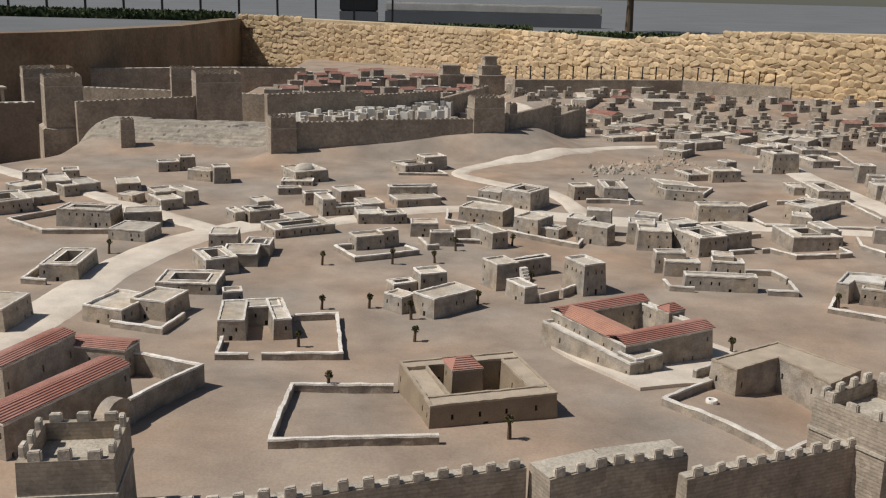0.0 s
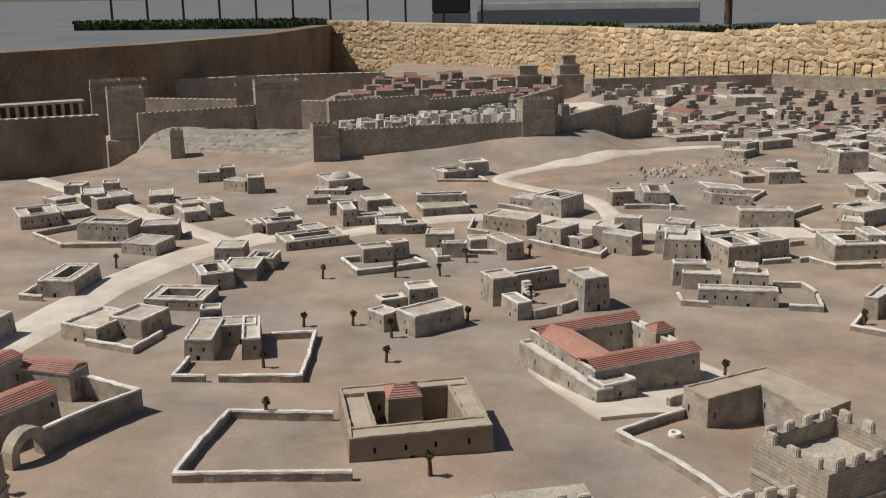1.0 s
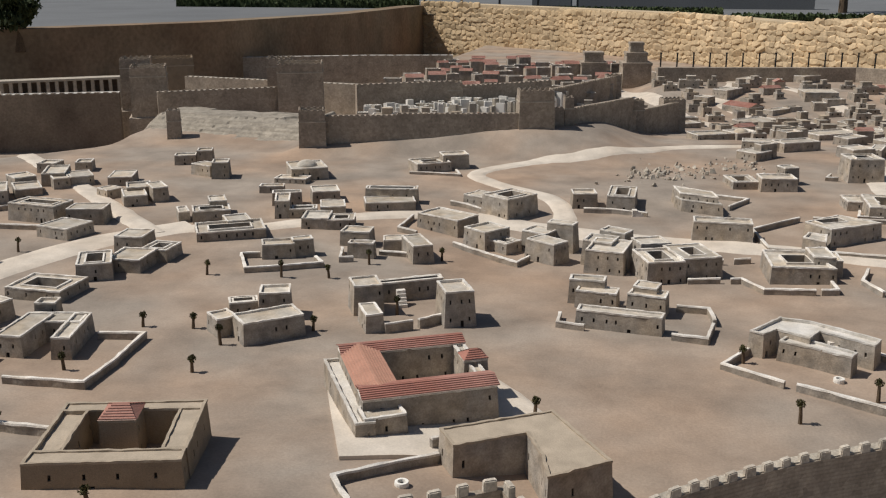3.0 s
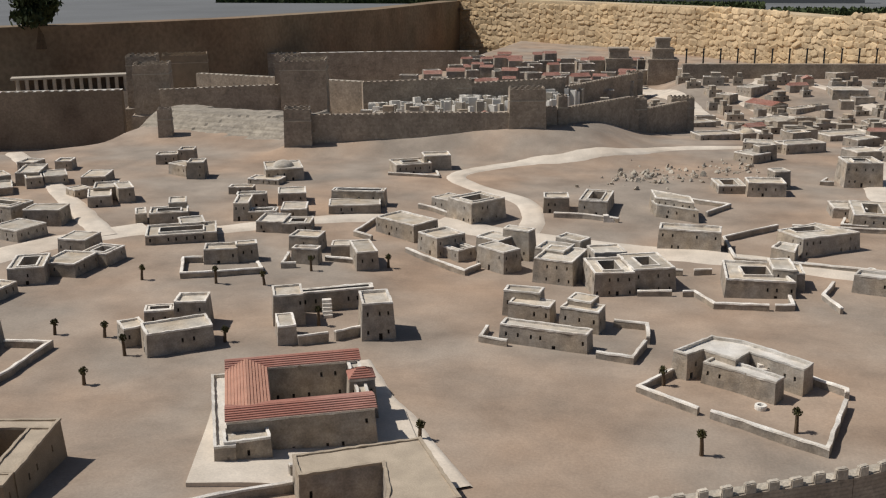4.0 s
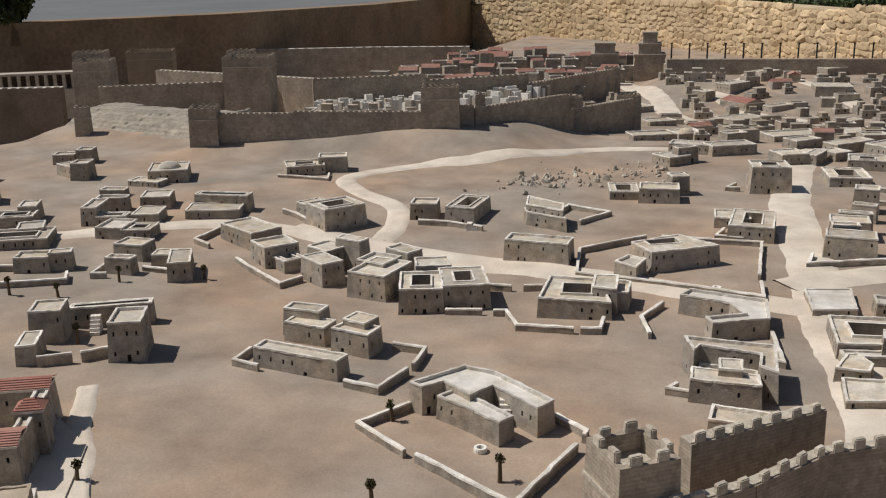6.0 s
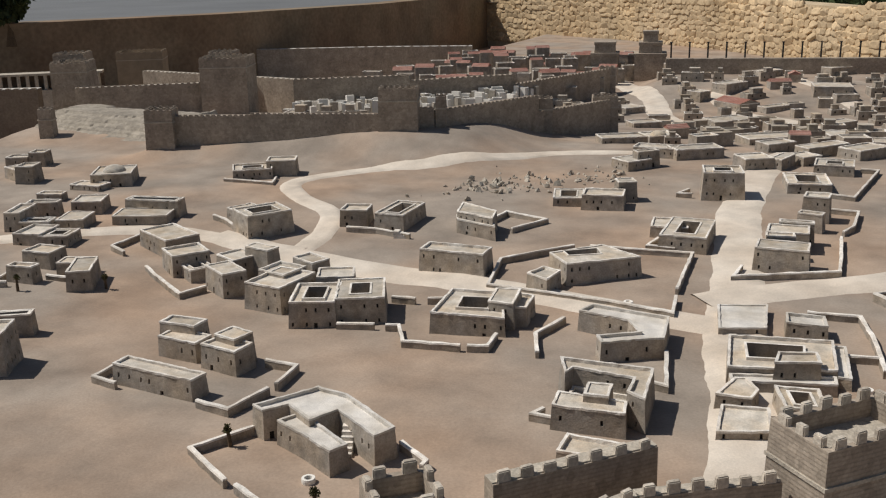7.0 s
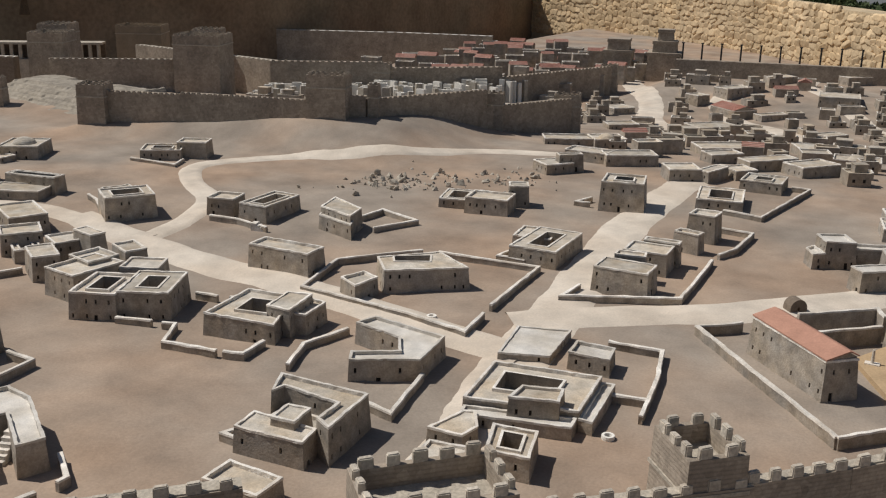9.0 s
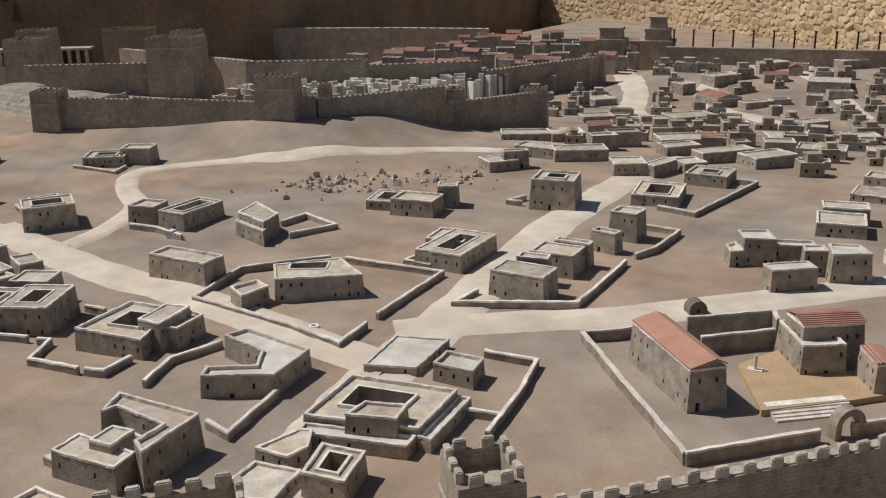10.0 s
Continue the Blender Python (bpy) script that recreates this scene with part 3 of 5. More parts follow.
rampart([(3.08, 3.82), (3.31, 4.02), (3.43, 4.13)], 0.195, 0.03, NEAR, merlon=HEAVY, mats=NEAR_STONE, seed=26)
rampart([(3.41, 4.12), (3.58, 4.29), (3.66, 4.38), (3.78, 4.51), (3.97, 4.72), (4.7, 5.5)], 0.195, 0.03, NEAR, merlon=HEAVY, mats=NEAR_STONE, seed=27)
NT = "square crenellated stone tower on the near city wall"
tower(-0.71, 1.80, 0.18, 0.19, 0.192, 8, NT, merlon=HEAVY, mats=NEAR_STONE, seed=16)
tower(1.04, 2.105, 0.23, 0.19, 0.235, 34, NT, merlon=HEAVY, mats=NEAR_STONE, seed=17)
tower(2.288, 3.175, 0.125, 0.135, 0.28, 39, NT, merlon=HEAVY, mats=NEAR_STONE, seed=18)
tower(2.988, 3.705, 0.255, 0.155, 0.285, 45, NT, merlon=HEAVY, mats=NEAR_STONE, seed=19)
tower(3.333, 4.125, 0.12, 0.145, 0.26, 42, NT, merlon=HEAVY, mats=NEAR_STONE, seed=20)


# ---- retaining wall behind the model ----
BACK = [(-4.0, 20.4), (-1.0, 18.6), (1.0, 16.9), (2.6, 15.0), (4.2, 13.2), (6.0, 11.6), (10.0, 8.6)]


def backing(name, pts, z0, z1, thick, mat, label):
    bm = bmesh.new()
    prev = None
    for i, p in enumerate(pts):
        a = Vector(pts[min(i + 1, len(pts) - 1)]) - Vector(pts[max(i - 1, 0)])
        nrm = Vector((-a.y, a.x)).normalized()
        p = Vector(p)
        cur = [bm.verts.new((v.x, v.y, z)) for v, z in ((p, z0), (p, z1[i]), (p + nrm * thick, z1[i]), (p + nrm * thick, z0))]
        if prev:
            for m in range(4):
                bm.faces.new((prev[m], cur[m], cur[(m + 1) % 4], prev[(m + 1) % 4]))
        else:
            bm.faces.new(cur[::-1])
        prev = cur
    bm.faces.new(prev)
    bmesh.ops.recalc_face_normals(bm, faces=bm.faces)
    return tagged(mesh_object(name, bm, mat), label, "retaining wall", kind="structure")


backing("wall_back", BACK, -0.6, [0.52, 0.50, 0.50, 0.47, 0.70, 0.75, 0.75], 0.4, MORTAR, "retaining wall of rough yellow stones behind the model")
backing("wall_left", [(-4.0, 20.4), (-4.1, 16.0), (-4.7, 12.6), (-5.7, 10.4), (-8.2, 8.0)][::-1], -0.6, [0.55, 0.55, 0.52, 0.48, 0.46], 0.4, EARTH, "brown rendered retaining wall in the shade")
far = sheet("far_ground", [-60 + 4 * i for i in range(31)], [20.2 + 4 * j for j in range(20)], ASPHALT, lambda x, y: 0.3)
tagged(far, "grey asphalt ground beyond the retaining wall", "ground", kind="structure")
edge = [(-4.2, 20.3), (-4.35, 16.0), (-4.95, 12.6), (-5.95, 10.3), (-8.4, 7.9), (-14.0, 3.0)]
side = bmesh.new()
inner_edge, outer_edge = [[side.verts.new((x, y, 0.40)) for x, y in line] for line in (edge, [(-60.0, y) for _, y in edge])]
for k in range(len(edge) - 1):
    side.faces.new((inner_edge[k], outer_edge[k], outer_edge[k + 1], inner_edge[k + 1]))
bmesh.ops.recalc_face_normals(side, faces=side.faces)
tagged(mesh_object("side_ground", side, ASPHALT), "grey asphalt ground behind the brown wall", "ground", kind="structure")


# ---- red-roofed palaces ----
def ring_house(label, x, y, w, d, h, turn, court, roofs, seed=0, kiosk=None, mats=None):
    """A house round an open court; roofs: the sides that carry red tiles, 'n e s w'."""
    rng = random.Random(seed)
    top = root("palace", x, y, gz(x, y), label, "model palace", "model palaces")
    hw, hd = w / 2, d / 2
    cl, cr, cf, cb = court  # depths of the left, right, front and back wings

    def wing(x0, x1, y0, y1):
        ca, sa = math.cos(radians(turn)), math.sin(radians(turn))
        cx, cy = (x0 + x1) / 2, (y0 + y1) / 2
        return rect(x + cx * ca - cy * sa, y + cx * sa + cy * ca, x1 - x0, y1 - y0, turn)
    spans = {"s": (-hw, hw, -hd, -hd + cf), "n": (-hw, hw, hd - cb, hd), "w": (-hw, -hw + cl, -hd + cf, hd - cb), "e": (hw - cr, hw, -hd + cf, hd - cb)}
    M = Matrix.Rotation(radians(turn), 4, "Z")
    for k, (x0, x1, y0, y1) in spans.items():
        if x1 - x0 < 0.01 or y1 - y0 < 0.01:
            continue
        block(top, wing(x0, x1, y0, y1), h, "f", rng, (x, y), doors=k == "s", mats=mats)
        if k in roofs:
            bm = bmesh.new()
            e, r = 0.008, 0.018
            if k in "sn":
                ym = (y0 + y1) / 2
                for s, ye in ((-1, y0 - e), (1, y1 + e)):
                    tile_slope(bm, (x0 - e, ym, h + r), (x1 + e, ym, h + r), (x1 + e, ye, h + 0.003), (x0 - e, ye, h + 0.003))
            else:
                xm = (x0 + x1) / 2
                for s, xe in ((-1, x0 - e), (1, x1 + e)):
                    tile_slope(bm, (xm, y0 - cf / 2, h + r), (xm, y1 + cb / 2, h + r), (xe, y1 + e, h + 0.003), (xe, y0 - e, h + 0.003))
            bm.transform(M)
            part("tiled_roof", bm, [PINK, PINK] if k == "w" else [TILE, JOINT], top)
    if kiosk:
        kx, ky, kw, kd, kh = kiosk
        block(top, [tuple((M @ Vector((px, py, 0))).xy + Vector((x, y))) for px, py in rect(kx, ky, kw, kd, 0)], kh, "f", rng, (x, y), doors=False, mats=mats)
        bm = bmesh.new()
        e, r = 0.006, 0.022
        for s in (-1, 1):
            tile_slope(bm, (kx - kw / 2 + 0.02, ky, kh + r), (kx + kw / 2 - 0.02, ky, kh + r), (kx + kw / 2 + e, ky + s * (kd / 2 + e), kh + 0.002), (kx - kw / 2 - e, ky + s * (kd / 2 + e), kh + 0.002))
        for s in (-1, 1):
            p = [(kx + s * (kw / 2 - 0.02), ky, kh + r), (kx + s * (kw / 2 + e), ky - kd / 2 - e, kh + 0.002), (kx + s * (kw / 2 + e), ky + kd / 2 + e, kh + 0.002)]
            bm.faces.new([bm.verts.new(v) for v in p])
        bm.transform(M)
        part("kiosk_roof", bm, [TILE, JOINT], top)
    return top


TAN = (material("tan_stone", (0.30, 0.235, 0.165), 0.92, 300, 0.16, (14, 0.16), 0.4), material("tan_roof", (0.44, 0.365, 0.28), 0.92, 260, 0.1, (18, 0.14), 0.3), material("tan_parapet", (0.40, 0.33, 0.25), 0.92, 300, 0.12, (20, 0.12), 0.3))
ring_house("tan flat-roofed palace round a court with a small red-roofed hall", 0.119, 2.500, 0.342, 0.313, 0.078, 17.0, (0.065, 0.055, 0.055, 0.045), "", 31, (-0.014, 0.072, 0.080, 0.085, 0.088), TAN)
ring_house("beige palace with striped red tile roofs round an open court", 0.660, 3.120, 0.360, 0.391, 0.113, 29.4, (0.10, 0.03, 0.085, 0.07), "swn", 32, (0.172, -0.007, 0.062, 0.055, 0.125))


# ---- houses ----
house('grey-beige single-block stone house with a flat parapeted roof', ('f', -2.214, 5.887, 0.088, 0.112, 0.059, 21.6), seed=101)
house('grey-beige single-block stone house with a flat parapeted roof', ('f', -1.785, 5.612, 0.129, 0.194, 0.052, 21.5), seed=102)
house('grey-beige single-block stone house with a flat parapeted roof', ('f', -1.452, 5.173, 0.114, 0.202, 0.059, 34.6), seed=103)
house('grey-beige single-block stone house with a flat parapeted roof', ('f', -1.372, 5.272, 0.077, 0.155, 0.080, 42.2), seed=104)
house('grey-beige two-part stone house with flat parapeted roofs', ('f', -1.717, 6.229, 0.125, 0.097, 0.060, 21.6), ('f', -1.613, 6.290, 0.090, 0.100, 0.085, 21.6), seed=105)
house('grey-beige two-part stone house with flat parapeted roofs', ('f', -1.307, 5.893, 0.093, 0.121, 0.098, 21.5), ('f', -1.421, 5.937, 0.153, 0.092, 0.067, -20.8), seed=106)
house('grey-beige two-part stone house with a small plaster dome', ('d', -0.820, 6.029, 0.206, 0.233, 0.071, 30.5), ('f', -0.837, 5.849, 0.184, 0.096, 0.032, 2.4), seed=107)
house('grey-beige four-part stone house with an open roof court', ('f', -0.847, 5.586, 0.127, 0.069, 0.040, 15.1), ('f', -0.656, 5.340, 0.147, 0.064, 0.067, 21.4), ('f', -0.588, 5.126, 0.069, 0.180, 0.088, 21.4), ('c', -0.473, 5.108, 0.134, 0.079, 0.047, 21.4), seed=108)
house('grey-beige four-part stone house with an open roof court', ('f', -0.498, 5.480, 0.138, 0.146, 0.062, 26.8), ('f', -0.363, 5.230, 0.121, 0.152, 0.047, 21.4), ('c', -0.227, 4.983, 0.125, 0.124, 0.043, 16.7), ('f', -0.347, 4.973, 0.124, 0.156, 0.050, 11.8), seed=109)
house('grey-beige two-part stone house with an open roof court', ('c', -0.138, 5.521, 0.270, 0.076, 0.081, 10.6), ('f', -0.117, 5.413, 0.253, 0.144, 0.042, 21.4), seed=110)
house('grey-beige five-part stone house with an open roof court', ('f', -0.916, 5.061, 0.079, 0.125, 0.079, 30.1), ('f', -1.020, 4.898, 0.046, 0.120, 0.055, 35.6), ('c', -0.675, 4.701, 0.306, 0.191, 0.041, 30.3), ('f', -0.701, 4.833, 0.109, 0.128, 0.048, 37.9), ('c', -0.888, 4.938, 0.175, 0.128, 0.060, 28.7), seed=111)
house('grey-beige two-part stone house with flat parapeted roofs', ('f', -0.318, 4.432, 0.131, 0.094, 0.065, 24.9), ('f', -0.225, 4.478, 0.085, 0.060, 0.075, 32.8), seed=112)
house('grey-beige two-part stone house with flat parapeted roofs', ('f', -0.056, 4.721, 0.127, 0.099, 0.070, 4.8), ('f', 0.031, 4.522, 0.106, 0.044, 0.070, 7.8), seed=113)
house('grey-beige two-part stone house with flat parapeted roofs', ('f', 0.140, 4.685, 0.117, 0.078, 0.058, 21.3), ('f', 0.256, 4.595, 0.082, 0.184, 0.078, 32.3), seed=114)
house('grey-beige single-block stone house with a flat parapeted roof', ('f', -0.839, 4.128, 0.145, 0.166, 0.056, 6.2), seed=115)
house('grey-beige four-part stone house with an open roof court', ('f', 0.040, 3.519, 0.206, 0.112, 0.078, 42.1), ('f', -0.127, 3.514, 0.089, 0.070, 0.065, -43.0), ('f', -0.018, 3.714, 0.100, 0.093, 0.100, 21.2), ('c', -0.127, 3.678, 0.096, 0.062, 0.064, 27.9), seed=116)
house('grey-beige four-part stone house with an open roof court', ('f', 0.344, 3.691, 0.055, 0.121, 0.067, 31.6), ('f', 0.269, 3.861, 0.097, 0.110, 0.108, 28.0), ('c', 0.374, 4.040, 0.264, 0.046, 0.067, 31.9), ('f', 0.608, 3.835, 0.096, 0.134, 0.125, 27.6), seed=117)
house('grey-beige five-part stone house with flat parapeted roofs', ('f', 1.178, 3.887, 0.290, 0.056, 0.067, -4.7), ('f', 1.078, 4.139, 0.142, 0.074, 0.058, -4.5), ('f', 1.035, 4.192, 0.129, 0.063, 0.084, 0.3), ('f', 1.265, 4.099, 0.130, 0.077, 0.073, -9.7), ('f', 1.257, 4.146, 0.085, 0.074, 0.088, -13.2), seed=118)
house('whitewashed stepped stone house with three wings in a yard',
      ('w', [(1.6, 3.736), (1.699, 3.888), (1.792, 3.874), (1.985, 3.749), (1.962, 3.693), (1.813, 3.794), (1.772, 3.714), (1.68, 3.771), (1.636, 3.72)], 0.083),
      ('w', [(1.687, 3.709), (1.79, 3.665), (1.886, 3.611), (1.907, 3.656), (1.812, 3.713), (1.716, 3.763)], 0.068), seed=119)
house('grey-beige two-part stone house with an open roof court', ('c', 0.505, 5.462, 0.177, 0.206, 0.104, -35.6), ('f', 0.333, 5.593, 0.133, 0.125, 0.066, -25.0), seed=120)
house('grey-beige single-block stone house with a flat parapeted roof', ('f', 0.271, 5.102, 0.243, 0.150, 0.077, -26.7), seed=121)
house('grey-beige two-part stone house with an open roof court', ('f', 0.501, 4.907, 0.137, 0.145, 0.086, -36.1), ('c', 0.582, 4.858, 0.135, 0.095, 0.046, -32.3), seed=122)
house('grey-beige two-part stone house with flat parapeted roofs', ('f', 0.799, 4.759, 0.150, 0.090, 0.094, -31.4), ('f', 0.747, 4.911, 0.122, 0.111, 0.097, -23.3), seed=123)
house('grey-beige single-block stone house with a flat parapeted roof', ('f', 0.841, 4.941, 0.122, 0.057, 0.129, -14.2), seed=124)
house('grey-beige three-part stone house with flat parapeted roofs', ('f', 1.070, 4.706, 0.154, 0.200, 0.103, -6.8), ('f', 1.030, 4.786, 0.126, 0.117, 0.109, -12.3), ('f', 1.084, 4.903, 0.119, 0.080, 0.120, -22.9), seed=125)
house('grey-beige three-part stone house with an open roof court', ('c', 1.279, 4.602, 0.150, 0.201, 0.098, 21.2), ('c', 1.409, 4.680, 0.163, 0.208, 0.102, 25.9), ('f', 1.239, 4.817, 0.128, 0.114, 0.101, 24.6), seed=126)
house('grey-beige stone house with a sunken roof court and upper room',
      ('c', [(1.722, 4.575), (1.7, 4.812), (1.87, 4.837), (1.965, 4.6)], 0.075, [(1.785, 4.65), (1.765, 4.75), (1.86, 4.77), (1.88, 4.67)]),
      ('f', [(1.885, 4.67), (1.865, 4.8), (1.945, 4.82), (1.965, 4.67)], 0.1),
      ('f', [(1.94, 4.7), (1.93, 4.84), (1.99, 4.83), (2.0, 4.71)], 0.078), seed=127)
house('grey-beige angled stone house with a whitewashed flat roof', ('w', [(2.306, 4.486), (2.47, 4.582), (2.454, 4.76), (2.198, 4.795), (2.176, 4.724), (2.34, 4.696), (2.397, 4.605), (2.284, 4.531)], 0.068), seed=128)
house('grey-beige stone house with a walled roof court and upper room',
      ('f', [(2.249, 4.264), (2.501, 4.273), (2.516, 4.083), (2.47, 4.107), (2.465, 4.195), (2.298, 4.21), (2.287, 4.174)], 0.098),
      ('f', [(2.303, 4.1), (2.302, 4.203), (2.461, 4.189), (2.466, 4.11)], 0.045),
      ('f', [(2.3, 4.02), (2.292, 4.1), (2.468, 4.1), (2.48, 4.03)], 0.072),
      ('f', [(2.366, 4.07), (2.36, 4.14), (2.42, 4.145), (2.425, 4.075)], 0.092), seed=129)
house('grey-beige single-block stone house with a flat parapeted roof', ('f', 2.440, 3.874, 0.141, 0.087, 0.048, -1.2), seed=130)
house('grey-beige stone house with a sunken roof terrace beside a low annex',
      ('c', [(2.01, 5.156), (1.91, 5.27), (2.07, 5.44), (2.239, 5.328)], 0.085, [(1.985, 5.265), (1.955, 5.31), (2.06, 5.385), (2.09, 5.325)]),
      ('f', [(1.885, 5.075), (1.916, 5.17), (1.99, 5.14), (1.972, 5.03)], 0.062), seed=131)
house('grey-beige two-part stone house with an open roof court', ('c', 2.333, 5.812, 0.179, 0.290, 0.071, 0.7), ('f', 2.236, 5.944, 0.152, 0.151, 0.050, 7.2), seed=132)
house('grey-beige four-part stone house with flat parapeted roofs', ('f', 2.721, 5.578, 0.186, 0.114, 0.095, -0.1), ('f', 2.702, 5.701, 0.104, 0.050, 0.103, 9.8), ('f', 2.720, 5.862, 0.154, 0.122, 0.085, 2.1), ('f', 2.744, 5.947, 0.130, 0.037, 0.096, 1.8), seed=133)
house('grey-beige two-part stone house with flat parapeted roofs', ('f', 2.788, 6.161, 0.096, 0.050, 0.083, -11.8), ('f', 2.800, 6.362, 0.102, 0.090, 0.116, -2.6), seed=134)
house('grey-beige single-block stone house with an open roof court', ('c', 2.721, 6.989, 0.202, 0.259, 0.052, 9.8), seed=135)
house('grey-beige two-part stone house with an open roof court', ('c', 2.834, 7.428, 0.195, 0.189, 0.055, 0.3), ('f', 2.667, 7.638, 0.125, 0.139, 0.049, 44.5), seed=136)
house('grey-beige single-block stone house with an open roof court', ('c', 2.346, 6.696, 0.182, 0.173, 0.136, 12.6), seed=137)
house('grey-beige two-part stone house with flat parapeted roofs', ('f', 1.781, 7.241, 0.141, 0.158, 0.053, -38.7), ('f', 1.853, 7.288, 0.128, 0.055, 0.094, 38.7), seed=138)
house('grey-beige three-part stone house with an open roof court', ('f', 1.855, 6.312, 0.186, 0.139, 0.073, 9.8), ('c', 1.668, 6.368, 0.141, 0.189, 0.041, 14.1), ('f', 1.925, 6.465, 0.083, 0.085, 0.103, 26.3), seed=139)
house('grey-beige two-storey stone house with a lower front ledge', ('f', [(1.341, 5.738), (1.529, 5.671), (1.505, 5.792), (1.307, 5.896)], 0.088), ('w', [(1.354, 5.703), (1.55, 5.637), (1.523, 5.696), (1.32, 5.774)], 0.060), seed=140)
house('grey-beige two-part stone house with an open roof court', ('c', 1.048, 5.767, 0.135, 0.242, 0.074, 0.2), ('f', 0.855, 5.706, 0.120, 0.113, 0.076, 13.2), seed=141)
house('grey-beige single-block stone house with a flat parapeted roof', ('f', 1.544, 5.221, 0.258, 0.101, 0.095, 0.8), seed=142)
house('grey-beige two-part stone house with an open roof court', ('c', -0.161, 6.389, 0.215, 0.175, 0.058, 33.6), ('f', -0.034, 6.499, 0.156, 0.122, 0.090, 25.9), seed=143)
house('grey-beige two-part stone house with whitewashed flat roofs',
      ('w', [(2.6, 4.814), (2.565, 5.03), (2.716, 5.075), (2.736, 4.861)], 0.028),
      ('w', [(2.795, 4.863), (2.786, 4.945), (2.898, 4.952), (2.911, 4.863)], 0.055), seed=144)
house('grey-beige stone house with a roof court, upper room and pale ledges',
      ('c', [(2.672, 4.45), (2.647, 4.693), (2.93, 4.745), (2.951, 4.52)], 0.055, [(2.718, 4.54), (2.7, 4.644), (2.854, 4.67), (2.862, 4.57)]),
      ('f', [(2.798, 4.457), (2.796, 4.53), (2.898, 4.561), (2.909, 4.494)], 0.083),
      ('w', [(2.69, 4.4), (2.68, 4.442), (2.952, 4.512), (2.957, 4.46)], 0.038),
      ('w', [(2.957, 4.515), (2.936, 4.742), (2.968, 4.75), (2.988, 4.515)], 0.038), seed=145)
house('small grey-beige stone house with a square open roof court',
      ('c', [(2.845, 4.225), (2.807, 4.344), (2.91, 4.362), (2.945, 4.235)], 0.06), seed=146)
house('low grey-beige stone house with a tan flat roof',
      ('f', [(2.694, 4.094), (2.685, 4.251), (2.798, 4.27), (2.82, 4.145)], 0.028),
      ('f', [(2.665, 4.28), (2.7, 4.4), (2.725, 4.41), (2.765, 4.34), (2.755, 4.285)], 0.045), seed=147)
shed_hall(3.371, 5.157, 0.092, 0.335, 0.115, 0.135, 44.0, "tall grey-beige stone hall with a smooth pink sloping roof")
house('grey-beige two-part stone house with striped red tile roof', ('f', 3.664, 5.440, 0.112, 0.178, 0.100, 32.0), ('r', 3.690, 5.478, 0.170, 0.100, 0.132, 35.0), seed=149)
house('grey-beige single-block stone house with striped red tile roof', ('r', 3.845, 5.361, 0.050, 0.110, 0.096, 28.0), seed=150)
house('pale five-part stone house of stepped whitewashed blocks',
      ('w', [(3.24, 6.315), (3.335, 6.362), (3.385, 6.26), (3.288, 6.225)], 0.105),
      ('w', [(3.375, 6.29), (3.35, 6.35), (3.49, 6.4), (3.515, 6.335)], 0.075),
      ('w', [(3.4, 6.02), (3.525, 6.12), (3.565, 6.06), (3.445, 5.965)], 0.085),
      ('w', [(3.6, 6.16), (3.565, 6.27), (3.66, 6.3), (3.71, 6.22)], 0.11),
      ('w', [(3.5, 6.22), (3.48, 6.28), (3.54, 6.31), (3.57, 6.25)], 0.09),
      ('w', [(3.215, 6.26), (3.235, 6.31), (3.285, 6.22), (3.25, 6.19)], 0.06), seed=151)
house('grey-beige two-part stone house with flat parapeted roofs', ('f', 3.523, 6.824, 0.184, 0.182, 0.058, 10.1), ('f', 3.513, 6.989, 0.179, 0.107, 0.072, 12.5), seed=152)
house('grey-beige two-part stone house with flat parapeted roofs', ('f', 3.605, 7.734, 0.218, 0.122, 0.049, -5.1), ('f', 3.614, 7.434, 0.259, 0.168, 0.039, -0.9), seed=153)
house('grey-beige two-part stone house with whitewashed flat roofs', ('f', 0.645, 2.864, 0.107, 0.079, 0.068, 33.0), ('w', 0.508, 2.991, 0.046, 0.444, 0.061, 30.7), seed=154)
house('tan flat-roofed stone house of two wings beside the yard', ('t', [(0.887, 2.666), (0.835, 2.738), (1.081, 2.904), (1.247, 2.673), (1.12, 2.57), (1.091, 2.661), (1.04, 2.771)], 0.084), seed=155)
house('grey-beige four-part stone house with flat parapeted roofs', ('f', -0.694, 3.243, 0.088, 0.218, 0.075, 8.1), ('f', -0.543, 3.277, 0.055, 0.235, 0.073, 16.1), ('f', -0.645, 3.340, 0.186, 0.090, 0.070, 13.6), ('f', -0.734, 3.422, 0.066, 0.052, 0.094, 15.5), seed=156)
house('grey-beige two-part stone house with flat parapeted roofs', ('f', -1.126, 3.371, 0.162, 0.198, 0.063, -19.3), ('f', -0.993, 3.406, 0.136, 0.149, 0.074, -17.3), seed=157)
house('grey-beige three-part stone house with an open roof court', ('c', -0.962, 3.731, 0.230, 0.181, 0.046, 0.6), ('c', -0.924, 3.997, 0.128, 0.189, 0.071, 30.1), ('f', -0.958, 4.354, 0.122, 0.130, 0.078, 6.3), seed=158)
house('grey-beige single-block stone house with an open roof court', ('c', -0.793, 4.286, 0.116, 0.134, 0.052, 1.1), seed=159)
house('grey-beige single-block stone house with an open roof court', ('c', -1.500, 3.899, 0.144, 0.248, 0.071, 2.2), seed=160)
